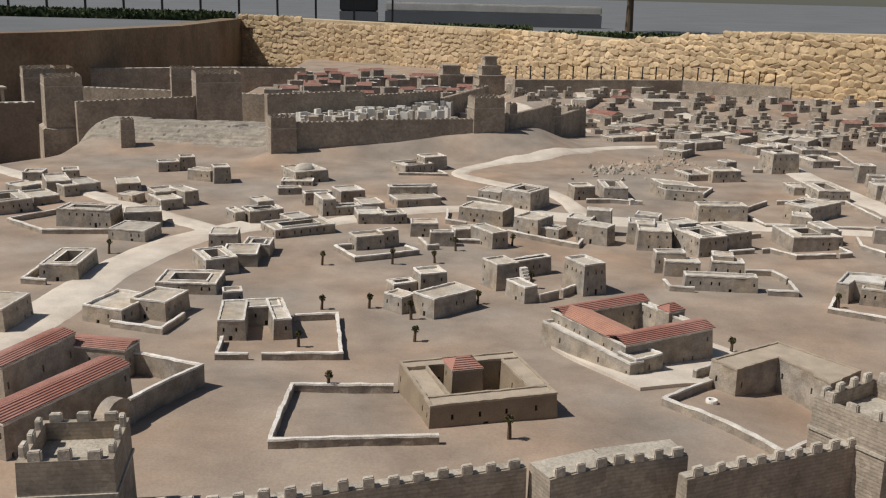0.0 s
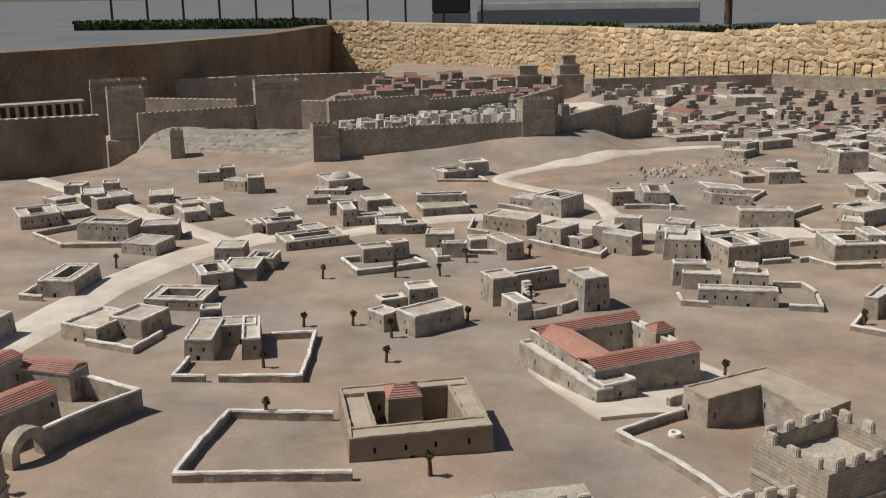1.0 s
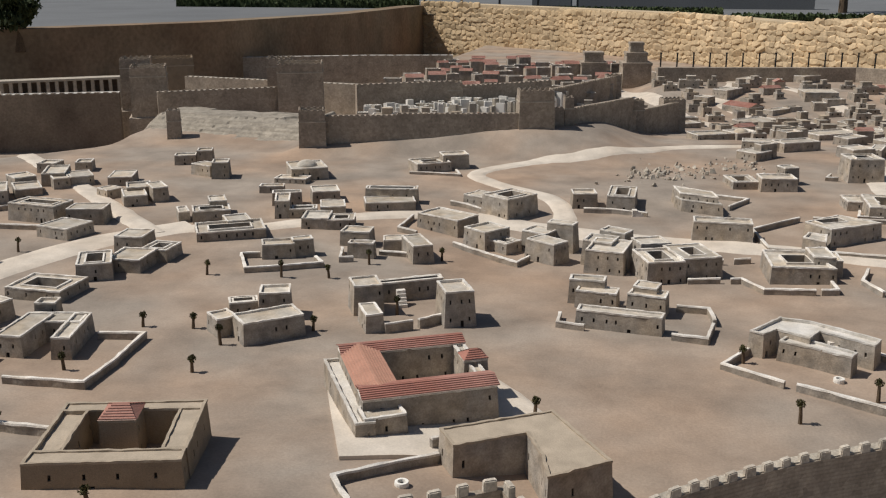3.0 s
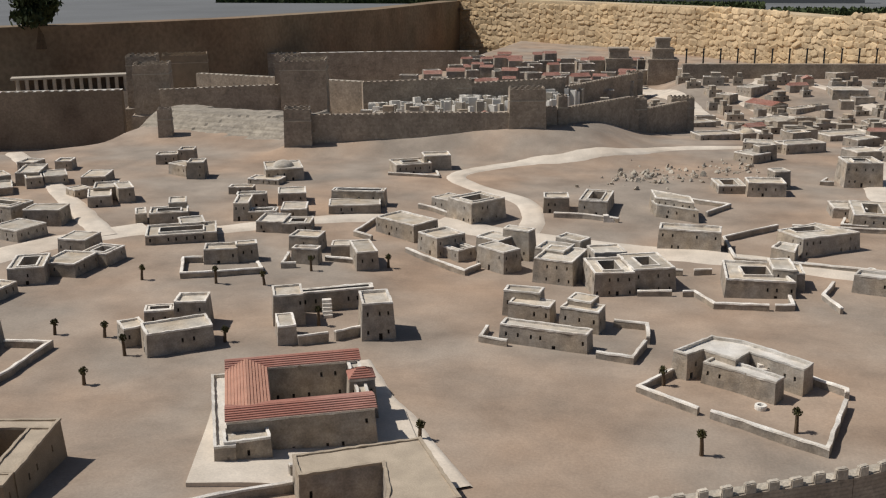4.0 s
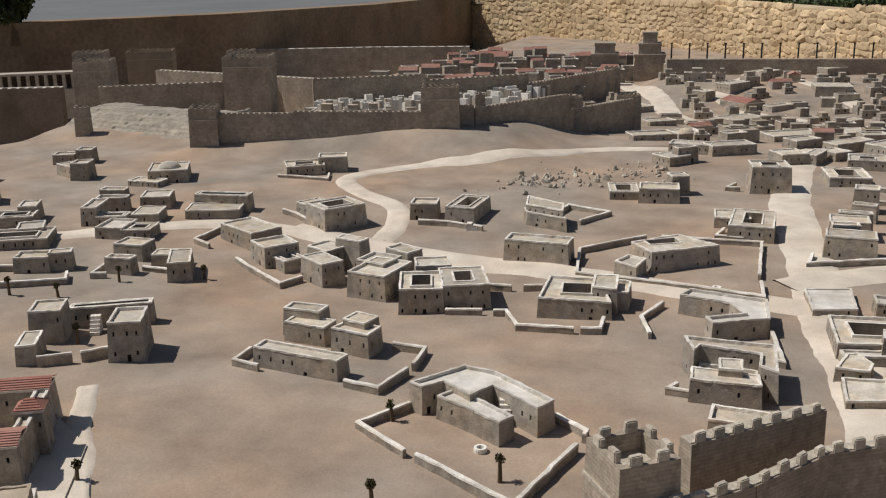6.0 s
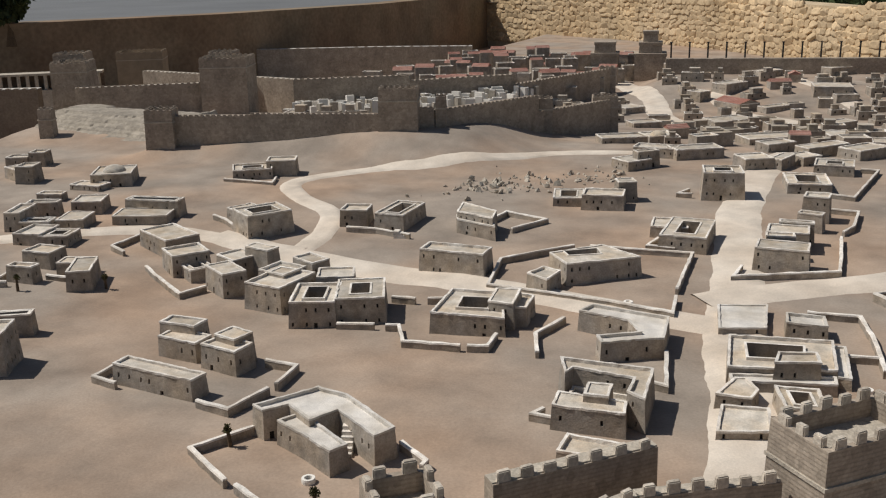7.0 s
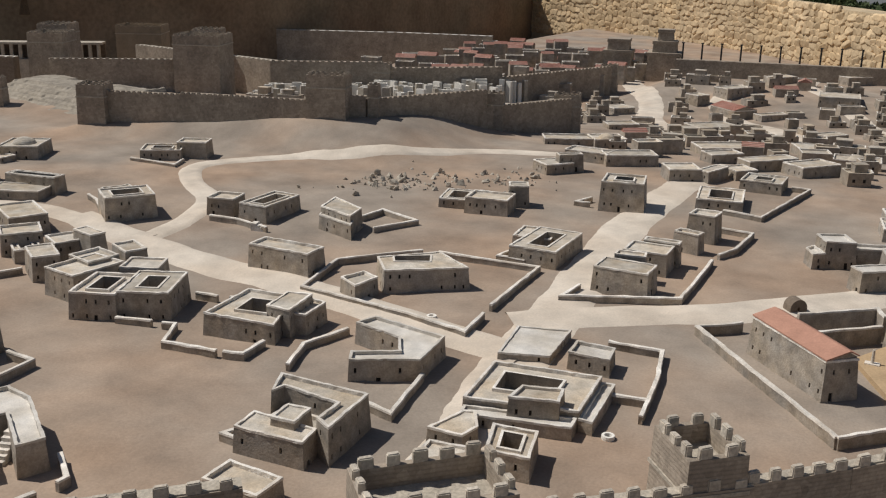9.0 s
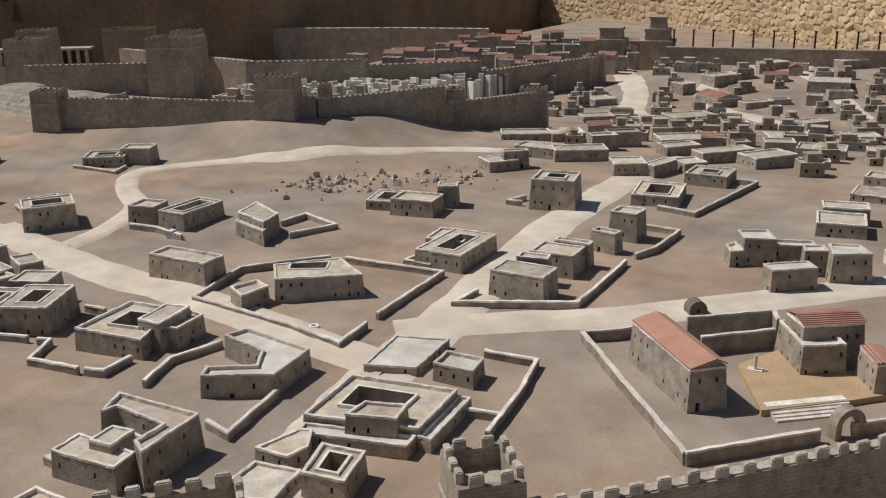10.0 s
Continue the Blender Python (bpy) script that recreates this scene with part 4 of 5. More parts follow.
house('grey-beige two-part stone house with flat parapeted roofs', ('f', -1.415, 4.512, 0.177, 0.162, 0.054, -10.1), ('f', -1.447, 4.753, 0.171, 0.126, 0.079, 15.6), seed=161)
house('grey-beige single-block stone house with an open roof court', ('c', -1.705, 4.746, 0.262, 0.144, 0.089, -3.8), seed=162)
house('grey-beige four-part stone house with flat parapeted roofs', ('f', -2.145, 5.232, 0.134, 0.205, 0.046, 41.3), ('f', -2.072, 5.424, 0.148, 0.081, 0.063, -44.8), ('f', -2.013, 5.535, 0.123, 0.177, 0.058, 41.2), ('f', -2.395, 5.799, 0.111, 0.113, 0.061, 8.8), seed=163)
house('grey-beige single-block stone house with a flat parapeted roof', ('f', -1.516, 3.255, 0.142, 0.183, 0.089, -6.5), seed=164)
house('grey-beige three-part stone house with striped red tile roof', ('r', -0.941, 2.285, 0.102, 0.411, 0.092, -25.1), ('r', -1.131, 2.589, 0.078, 0.287, 0.082, -19.6), ('r', -0.971, 2.733, 0.178, 0.085, 0.046, -10.4), seed=165)
house('grey-beige single-block stone house with a flat parapeted roof', ('f', 1.312, 9.802, 0.240, 0.167, 0.051, 37.1), seed=166)
house('grey-beige single-block stone house with a flat parapeted roof', ('f', 2.402, 8.526, 0.380, 0.204, 0.061, 33.5), seed=167)
house('grey-beige single-block stone house with a flat parapeted roof', ('f', 2.418, 7.416, 0.162, 0.154, 0.069, 30.7), seed=168)
house('grey-beige single-block stone house with a flat parapeted roof', ('f', 2.561, 7.484, 0.067, 0.194, 0.063, -16.3), seed=169)
house('grey-beige single-block stone house with a flat parapeted roof', ('f', 2.977, 7.976, 0.156, 0.259, 0.065, -38.6), seed=170)
house('grey-beige single-block stone house with a small plaster dome', ('d', 3.145, 8.595, 0.260, 0.178, 0.058, 4.7), seed=171)
house('grey-beige single-block stone house with a flat parapeted roof', ('f', 2.804, 9.236, 0.201, 0.212, 0.061, 25.6), seed=172)
house('grey-beige single-block stone house with a flat parapeted roof', ('f', 2.793, 10.285, 0.140, 0.206, 0.070, -38.1), seed=173)
house('grey-beige single-block stone house with a flat parapeted roof', ('f', 3.224, 9.780, 0.173, 0.160, 0.060, 25.6), seed=174)
house('grey-beige single-block stone house with a flat parapeted roof', ('f', 3.486, 8.708, 0.230, 0.141, 0.064, 10.5), seed=175)
house('grey-beige single-block stone house with a flat parapeted roof', ('f', 1.945, 10.098, 0.228, 0.347, 0.076, -44.2), seed=176)
house('grey-beige single-block stone house with a flat parapeted roof', ('f', 1.517, 8.119, 0.296, 0.164, 0.048, 29.0), seed=177)
house('grey-beige single-block stone house with a small plaster dome', ('d', 1.734, 8.222, 0.198, 0.176, 0.061, 36.0), seed=178)
house('grey-beige single-block stone house with a flat parapeted roof', ('f', 1.844, 7.617, 0.244, 0.125, 0.060, -4.0), seed=179)
house('grey-beige single-block stone house with a flat parapeted roof', ('f', 2.068, 7.638, 0.280, 0.146, 0.064, 31.9), seed=180)
house('grey-beige single-block stone house with a flat parapeted roof', ('f', 2.478, 8.079, 0.202, 0.120, 0.060, 43.7), seed=181)
house('grey-beige single-block stone house with a flat parapeted roof', ('f', 2.747, 7.985, 0.108, 0.315, 0.066, -42.3), seed=182)
house('grey-beige single-block stone house with a flat parapeted roof', ('f', 0.968, 10.764, 0.210, 0.207, 0.057, -39.0), seed=183)
house('grey-beige single-block stone house with a flat parapeted roof', ('f', 1.494, 11.404, 0.165, 0.134, 0.084, -35.4), seed=184)
house('grey-beige single-block stone house with a flat parapeted roof', ('f', 1.732, 11.750, 0.175, 0.311, 0.075, -31.4), seed=185)
house('grey-beige single-block stone house with a flat parapeted roof', ('f', 2.207, 11.114, 0.112, 0.285, 0.047, -41.2), seed=186)
house('grey-beige single-block stone house with a flat parapeted roof', ('f', 1.995, 12.626, 0.164, 0.282, 0.064, -31.6), seed=187)
house('grey-beige single-block stone house with a flat parapeted roof', ('f', 2.586, 13.162, 0.496, 0.593, 0.080, 42.7), seed=188)
house('grey-beige single-block stone house with a flat parapeted roof', ('f', 2.655, 11.765, 0.336, 0.318, 0.072, 8.1), seed=189)
house('grey-beige single-block stone house with a flat parapeted roof', ('f', 1.082, 12.887, 0.305, 0.267, 0.085, -36.0), seed=191)
house('grey-beige single-block stone house with striped red tile roof', ('r', 1.878, 11.149, 0.340, 0.227, 0.062, -42.1), seed=192)
house('grey-beige two-part stone house with flat parapeted roofs', ('f', -1.662, 5.276, 0.097, 0.092, 0.047, -27.3), ('f', -1.495, 5.294, 0.124, 0.146, 0.071, 32.1), seed=193)
house('grey-beige two-part stone house with flat parapeted roofs', ('f', -2.294, 5.387, 0.149, 0.113, 0.065, -34.3), ('f', -2.166, 5.532, 0.123, 0.245, 0.076, 27.0), seed=194)
house('grey-beige single-block stone house with an open roof court', ('c', -2.247, 5.042, 0.194, 0.258, 0.067, 36.9), seed=195)


# ---- courtyard walls ----
low_wall([(-0.382, 4.388), (-0.455, 4.356), (-0.347, 4.165), (-0.222, 4.228), (-0.078, 4.328), (-0.137, 4.403)])
low_wall([(-0.075, 4.568), (-0.031, 4.419), (0.019, 4.444)])
low_wall([(0.093, 4.571), (0.216, 4.582)])
low_wall([(0.409, 3.642), (0.490, 3.703)], 0.035)
low_wall([(0.507, 3.721), (0.568, 3.793)], 0.035)
low_wall([(0.964, 3.960), (0.968, 3.853), (1.063, 3.836)])
low_wall([(1.365, 4.146), (1.479, 4.137), (1.497, 3.994)])
low_wall([(1.493, 3.961), (1.470, 3.799), (1.356, 3.818)])
low_wall([(1.602, 3.741), (1.515, 3.578), (1.688, 3.475)])
low_wall([(1.721, 3.467), (2.010, 3.324), (2.075, 3.641)])
low_wall([(2.082, 3.693), (2.083, 3.720), (1.986, 3.787)])
low_wall([(0.177, 5.547), (0.271, 5.506), (0.410, 5.403)])
low_wall([(0.065, 5.217), (0.057, 4.984), (0.161, 4.937)])
low_wall([(0.365, 4.826), (0.475, 4.749), (0.693, 4.610), (0.728, 4.720)])
low_wall([(1.400, 4.521), (1.527, 4.547)])
low_wall([(1.566, 4.552), (1.609, 4.565), (1.689, 4.428), (1.876, 4.444)])
low_wall([(1.896, 4.450), (1.958, 4.464), (1.947, 4.573)])
low_wall([(1.453, 4.835), (1.545, 4.837)])
low_wall([(1.588, 4.848), (1.657, 4.866)])
low_wall([(2.111, 4.776), (2.065, 4.61), (2.119, 4.459)])
low_wall([(2.436, 4.361), (2.527, 4.337), (2.48, 4.581)])
low_wall([(2.332, 4.045), (2.238, 4.048), (2.255, 4.087)])
low_wall([(2.405, 5.168), (2.386, 5.613), (1.979, 5.599)])
low_wall([(1.916, 5.589), (1.684, 5.348), (1.743, 5.044), (2.215, 4.975), (2.436, 4.92), (2.416, 5.092)])
low_wall([(2.218, 5.792), (2.197, 5.668), (2.309, 5.664)])
low_wall([(2.585, 5.505), (2.572, 5.37), (2.928, 5.546), (2.925, 5.76), (2.917, 6.026)])
low_wall([(2.921, 6.11), (2.96, 6.225), (2.973, 6.484), (2.792, 6.501)])
low_wall([(2.776, 6.808), (2.950, 6.771), (3.053, 7.438), (2.966, 7.446)])
low_wall([(2.189, 6.714), (2.152, 6.604), (2.217, 6.614)])
low_wall([(1.45, 5.872), (1.474, 6.015), (1.69, 5.937), (1.588, 5.755)])
low_wall([(0.868, 5.578), (1.010, 5.592), (1.190, 5.556)])
low_wall([(-0.244, 6.230), (0.064, 6.233), (0.013, 6.356)], 0.020)
low_wall([(2.845, 5.063), (3.004, 5.072), (3.045, 4.885), (3.077, 4.632)])
low_wall([(2.954, 4.714), (3.066, 4.732)])
low_wall([(3.161, 5.402), (3.113, 5.351), (3.047, 5.301), (3.524, 4.744)], 0.034)
low_wall([(3.524, 4.744), (3.651, 4.879), (3.769, 4.999)], 0.034)
low_wall([(3.829, 5.064), (3.887, 5.121), (3.977, 5.217)], 0.034)
low_wall([(3.318, 5.428), (3.527, 5.606), (3.555, 5.533)], 0.085)
low_wall([(3.380, 5.364), (3.549, 5.516)], 0.060)
low_wall([(-0.108, 2.586), (-0.392, 2.576), (-0.385, 2.164), (0.021, 2.206)])
low_wall([(0.797, 2.787), (0.995, 2.994), (1.083, 2.876), (1.114, 2.806)], 0.040)
low_wall([(0.831, 2.729), (0.642, 2.510), (0.865, 2.184), (1.055, 2.398)])
low_wall([(-0.706, 3.110), (-0.680, 2.909), (-0.583, 2.920)])
low_wall([(-0.541, 2.924), (-0.290, 2.950), (-0.349, 3.386), (-0.501, 3.353)])
low_wall([(-1.121, 3.246), (-0.928, 3.184), (-0.894, 3.352)])
low_wall([(-1.628, 3.944), (-1.628, 3.735), (-1.530, 3.721)])
low_wall([(-1.947, 4.945), (-2.101, 4.730), (-1.853, 4.521), (-1.521, 4.560)])
low_wall([(-1.081, 2.799), (-0.844, 2.715), (-0.651, 2.599), (-0.758, 2.284)], 0.070)


# ---- the fortress and the temple platform ----
FORT = "massive square stone fortress tower, dark in the shade"
SMALL = (0.026, 0.014, 0.014, 0.022)
tower(-1.96, 8.78, 0.385, 0.34, 0.40 - gz(-1.96, 8.78), 20, FORT, merlon=SMALL, seed=41, name="fortress_tower", taper=0.01)
tower(-3.13, 8.26, 0.29, 0.30, 0.39 - gz(-3.13, 8.26), 27, FORT, merlon=SMALL, seed=42, name="fortress_tower", taper=0.02)
tower(-3.46, 8.62, 0.26, 0.28, 0.42 - gz(-3.46, 8.62), 27, FORT, merlon=SMALL, seed=43, name="fortress_tower", taper=0.02)
tower(-2.40, 9.36, 0.22, 0.24, 0.385 - gz(-2.40, 9.36), 18, FORT, merlon=SMALL, seed=44, name="fortress_tower", taper=0.01)
tower(-3.98, 10.15, 0.46, 0.36, 0.29 - gz(-3.98, 10.15), 30, "plain tan hall tower on the temple platform", merlon=SMALL, seed=45, name="fortress_tower", taper=0.0, mats=TAN[:2])
tower(-2.20, 6.97, 0.09, 0.08, 0.19, 24, "small pale stone turret below the fortress", merlon=(0.02, 0.01, 0.012, 0.02), seed=46, name="turret")
for fx, fy, fw in ((-3.13, 8.26, 0.36), (-3.46, 8.62, 0.33)):
    plinth = root("tower_plinth", fx, fy, 0, "wider stone footing under a fortress tower", "plinth")
    P = rect(0, 0, fw, fw, 27)
    bm = bmesh.new()
    ring(bm, inset(P, -0.01), -0.45, P, -0.03)
    ring(bm, P, -0.03, inset(P, 0.03), -0.012)
    cap(bm, inset(P, 0.03), -0.012)
    part("footing", bm, CITY, plinth)
rampart([(-2.95, 8.06), (-2.10, 8.62)], 0.20, 0.05, "shaded stone curtain wall of the fortress", merlon=SMALL, seed=47, name="fortress_wall")
rampart([(-7.0, 6.3), (-5.2, 7.1), (-3.25, 7.98)], 0.20, 0.10, "long brown stone wall of the temple platform", foot=-0.1, merlon=(0.05, 0.05, 0.010, 0.02), seed=49, name="platform_wall", mats=(BROWN, COPING))
rampart([(-3.5, 9.6), (-1.55, 9.3)], 0.16, 0.08, "pale-topped stone portico wall behind the fortress", merlon=(0.03, 0.03, 0.01, 0.03), seed=50, name="portico_wall")
rampart([(-5.6, 12.8), (-3.1, 13.9), (-1.9, 14.2)], 0.02, 0.10, "long low pale-topped wall in the shade", merlon=(0.05, 0.03, 0.01, 0.08), seed=51, name="portico_wall", mats=(CITY, COPING))


def portico(p, q, z0, h, n, label):
    """A colonnade: a back wall dark for the shade between, a row of columns in shade grey and a pale flat roof."""
    p, q = Vector(p), Vector(q)
    d = q - p
    turn = math.degrees(math.atan2(d.y, d.x))
    L = d.length
    top = root("portico", p.x, p.y, z0, label, "portico", kind="structure")
    # Brown wall and grey columns carry the portico's shade in their colour.
    part("back_wall", box_bm(0, L, 0.10, 0.14, -0.3, h, rot=turn), BROWN, top)
    part("stylobate", box_bm(-0.02, L, -0.05, 0.10, -0.3, 0.004, rot=turn), CREST, top)
    part("roof_slab", box_bm(-0.02, L, -0.035, 0.15, h, h + 0.022, rot=turn), CREST, top)
    R = Matrix.Rotation(radians(turn), 4, "Z")
    for k in range(n):
        c = R @ Vector((L * (k + 0.5) / n, -0.015, h / 2))
        bm = bmesh.new()
        bmesh.ops.create_cone(bm, cap_ends=False, segments=8, radius1=0.020, radius2=0.018, depth=h, matrix=Matrix.Translation(c))
        part("column", bm, CREST, top)


portico((-5.35, 9.15), (-4.30, 9.90), -0.06, 0.15, 15, "pale colonnaded portico on the temple platform in the shade")


def scarp():
    """The layered rock slope under the fortress."""
    nx, ny = 110, 34
    verts, faces = [], []
    for j in range(ny):
        for i in range(nx):
            x, v = -2.85 + 1.75 * i / (nx - 1), j / (ny - 1)
            y = 6.86 + 0.30 * (1 - i / (nx - 1)) + 0.62 * v
            z = 0.10 * smooth01(v * 1.9)
            step = 0.024
            z = 0.45 * z + 0.55 * (math.floor(z / step + 0.6 * noise.noise(Vector((x * 3, y * 2, 0)))) * step + 0.010)
            z += 0.008 * noise.noise(Vector((x * 7, y * 14, 2))) + 0.003 * noise.noise(Vector((x * 30, y * 30, 2)))
            edge = min(i, nx - 1 - i) / 6
            verts.append((x, y, gz(x, y) - 0.03 + (z + 0.02) * smooth01(min(1, edge)) * (1 if j else 0)))
    for j in range(ny - 1):
        for i in range(nx - 1):
            faces.append((j * nx + i, j * nx + i + 1, (j + 1) * nx + i + 1, (j + 1) * nx + i))
    me = bpy.data.meshes.new("rock_scarp")
    me.from_pydata(verts, [], faces)
    me.materials.append(SCARP)
    tagged(new("rock_scarp", me), "layered grey rock slope under the fortress", "rock", kind="structure")


scarp()

# ---- inner walls, citadel ----
INNER = "dark inner city wall with a ragged crest"
rampart([(-1.6, 9.2), (-0.8, 9.7), (0.0, 10.4), (0.54, 11.85)], 0.05, 0.07, INNER, merlon=(0.03, 0.012, 0.016, 0.022), seed=52, name="inner_wall", levels=[0.17, 0.12, 0.03], mats=(CITY, CITY))
CIT = "dark stepped stone citadel tower"
tower(0.50, 11.85, 0.16, 0.16, 0.28, 15, "dark square tower on the inner wall", seed=54, merlon=SMALL)
tower(-0.80, 9.72, 0.13, 0.13, 0.36, 20, "dark square tower on the inner wall", seed=55, merlon=SMALL)


def citadel(x, y, sizes, seed):
    top = root("citadel_tower", x, y, gz(x, y), CIT, "citadel tower")
    z = -0.05
    for w, z1 in sizes:
        P = rect(0, 0, w, w, 12)
        bm = bmesh.new()
        ring(bm, inset(P, -0.01), z, P, z1)
        cap(bm, P, z1)
        ring(bm, inset(P, -0.012), z1 - 0.03, inset(P, -0.012), z1 + 0.004)
        cap(bm, inset(P, -0.012), z1 + 0.004)
        part("tower_stage", bm, CITY, top)
        z = z1
    return top


citadel(0.66, 13.2, [(0.34, 0.30), (0.24, 0.42), (0.15, 0.54)], 1)
citadel(0.14, 13.2, [(0.30, 0.30), (0.22, 0.42)], 2)
citadel(1.05, 12.9, [(0.22, 0.12)], 3)
palace_wall = [(0.95, 12.6), (3.2, 13.1), (4.4, 12.4)]
rampart(palace_wall, 0.06, 0.10, "long dark wall of the royal palace garden", foot=-0.08, merlon=(0.12, 0.02, 0.008, 0.03), seed=56, name="palace_wall", mats=(CITY, CITY))


def posts():
    pts = [Vector(p) for p in palace_wall]
    for i in range(len(pts) - 1):
        d = pts[i + 1] - pts[i]
        n = round(d.length / 0.19)
        for k in range(n):
            p = pts[i] + d * (k / n) + Vector((0.03, 0.12))
            top = root("post", p.x, p.y, -0.245, "thin dark upright post behind the palace wall", "post", "row of dark posts")
            bm = bmesh.new()
            bmesh.ops.create_cone(bm, cap_ends=True, segments=8, radius1=0.010, radius2=0.009, depth=0.46, matrix=Matrix.Translation((0, 0, 0.23)))
            part("shaft", bm, IRON, top)
            part("cap", box_bm(-0.013, 0.013, -0.013, 0.013, 0.46, 0.47), IRON, top)


posts()


# ---- the crowded quarters farther off ----
def far_house(x, y, w, d, h, turn, roof, label, group, z0=-0.05, rim=None, red=False, name="far_house", wall=None):
    top = root(name, x, y, gz(x, y), label, "model house", group)
    P = rect(0, 0, w, d, turn)
    bm = bmesh.new()
    ring(bm, inset(P, -0.003), z0, P, h)
    part("wall", bm, wall or STONE, top)
    if red:
        bm = bmesh.new()
        L, S = max(w, d), min(w, d)
        for s in (-1, 1):
            tile_slope(bm, (-L / 2 - 0.004, 0, h + S * 0.25), (L / 2 + 0.004, 0, h + S * 0.25), (L / 2 + 0.004, s * (S / 2 + 0.005), h), (-L / 2 - 0.004, s * (S / 2 + 0.005), h), 0.016)
        for u in (-L / 2, L / 2):
            bm.faces.new([bm.verts.new(v) for v in ((u, -S / 2, h - 0.002), (u, S / 2, h - 0.002), (u, 0, h + S * 0.25 - 0.003))])
        bm.transform(Matrix.Rotation(radians(turn if w >= d else turn + 90), 4, "Z"))
        part("tiled_roof", bm, [TILE, JOINT], top)
        return top
    bm = bmesh.new()
    inner = inset(P, 0.008)
    ring(bm, P, h, inner, h)
    ring(bm, inner, h, inner, h - 0.01)
    part("parapet", bm, rim or RIM, top)
    bm = bmesh.new()
    cap(bm, inner, h - 0.01)
    part("roof", bm, roof, top)
    return top


TAKEN = [(o.location.x, o.location.y, 0.17) for o in scene.objects if o.name.startswith(("house", "palace"))]
LANES = [(2.47, 6.6), (2.46, 6.99), (2.49, 7.4), (2.53, 7.8), (0.66, 12.2), (0.82, 11.9), (0.97, 11.57), (1.12, 11.24), (1.21, 10.9), (1.3, 10.61), (1.52, 10.22), (1.68, 10.04), (1.83, 9.86), (2.0, 9.7), (1.83, 12.42), (1.75, 12.1), (1.68, 11.84), (1.7, 11.6), (1.71, 11.37), (1.86, 11.1), (2.01, 10.85), (2.35, 10.6), (2.55, 10.3), (2.8, 10.05), (3.0, 9.75)]
TAKEN += [(x, y, 0.15) for x, y in LANES]


def quarter(n, rng, inside, xs, ys, make, space):
    made = tries = 0
    while made < n and tries < n * 60:
        tries += 1
        x, y = rng.uniform(*xs), rng.uniform(*ys)
        if not inside(x, y):
            continue
        r = space * rng.uniform(0.8, 1.3)
        if any((x - a) ** 2 + (y - b) ** 2 < (r * 0.5 + c * 0.5 + 0.02) ** 2 for a, b, c in TAKEN):
            continue
        TAKEN.append((x, y, r))
        make(x, y, r, rng)
        made += 1


def plain(x, y, r, rng):
    w, d, turn = r * rng.uniform(0.55, 1.05), r * rng.uniform(0.4, 0.75), rng.uniform(5, 40)
    red = rng.random() < 0.06
    h = rng.choice((0.045, 0.06, 0.075, 0.09))
    kind = rng.random()
    top = far_house(x, y, w, d, h, turn, FAR_ROOF,
                    "small red-tiled stone house in the crowded far quarter" if red else "small flat-roofed stone house with an upper room" if kind < 0.6 else "small flat-roofed stone house in the crowded far quarter", "far quarter houses", red=red, rim=RIM if rng.random() < 0.4 else ROOF)
    if red or kind > 0.6:
        return
    P = rect(rng.uniform(-0.2, 0.2) * w, rng.uniform(-0.1, 0.2) * d, w * rng.uniform(0.35, 0.6), d * rng.uniform(0.45, 0.7), turn)
    z = h + rng.uniform(0.025, 0.045)
    bm = bmesh.new()
    ring(bm, P, h - 0.012, P, z)
    part("upper_wall", bm, STONE, top)
    bm = bmesh.new()
    ring(bm, inset(P, -0.003), z - 0.003, inset(P, -0.003), z + 0.003)
    cap(bm, inset(P, -0.003), z + 0.003)
    weather(bm, 0.002, x)
    part("upper_roof", bm, FAR_ROOF, top)
    # The wall is uncut here: black boxes stand for shaded window openings.
    for k in (-0.25, 0.2):
        part("window", box_bm(w * k - 0.006, w * k + 0.006, -d / 2 - 0.0045, -d / 2 + 0.002, h * 0.35, h * 0.35 + 0.016, rot=turn), VOID, top)


def inner_line(x):
    """Where the inner city wall runs."""
    return 9.2 + 0.625 * (x + 1.6) if x < -0.8 else 9.7 + 0.875 * (x + 0.8) if x < 0 else 10.4 + 2.7 * x


def white(x, y, r, rng):
    far_house(x, y, r * rng.uniform(0.7, 1.5), r * rng.uniform(0.5, 1.0), rng.uniform(-0.03, 0.035) - gz(x, y), rng.uniform(-30, 60), MARBLE, "white-roofed block packed behind the city wall", "white-roofed blocks", rim=MARBLE, name="white_block", wall=rng.choice((MARBLE, MARBLE, CREST)))


def reddish(x, y, r, rng):
    red = rng.random() < 0.45
    far_house(x, y, r * 0.9, r * 0.6, rng.uniform(0.13, 0.27), rng.uniform(0, 35), ROOF,
              "red-tiled stone house in the upper town" if red else "pale flat-roofed stone house in the upper town", "upper town houses", red=red, name="town_house")


quarter(170, random.Random(71), lambda x, y: x > 1.75 - 0.22 * (y - 8.4) and y < 12.5 - 0.15 * max(0, x - 2.5) and (x > 3.0 or y > 7.9) and not (x > 2.75 and y < 7.75), (0.9, 5.6), (7.4, 12.5), plain, 0.17)
quarter(34, random.Random(72), lambda x, y: x > 3.2 and y > 6.9 and x < 5.5, (3.75, 5.6), (6.6, 8.6), plain, 0.2)
quarter(280, random.Random(73), lambda x, y: 0.10 < inner_line(x) - y < 0.58, (-1.45, 0.12), (8.3, 10.9), white, 0.052)
quarter(40, random.Random(75), lambda x, y: 8.5 + 0.1 * x < y < 9.2 + 0.9 * (x + 1.5) and x < 1.0, (-1.3, 1.0), (8.4, 11.4), plain, 0.15)
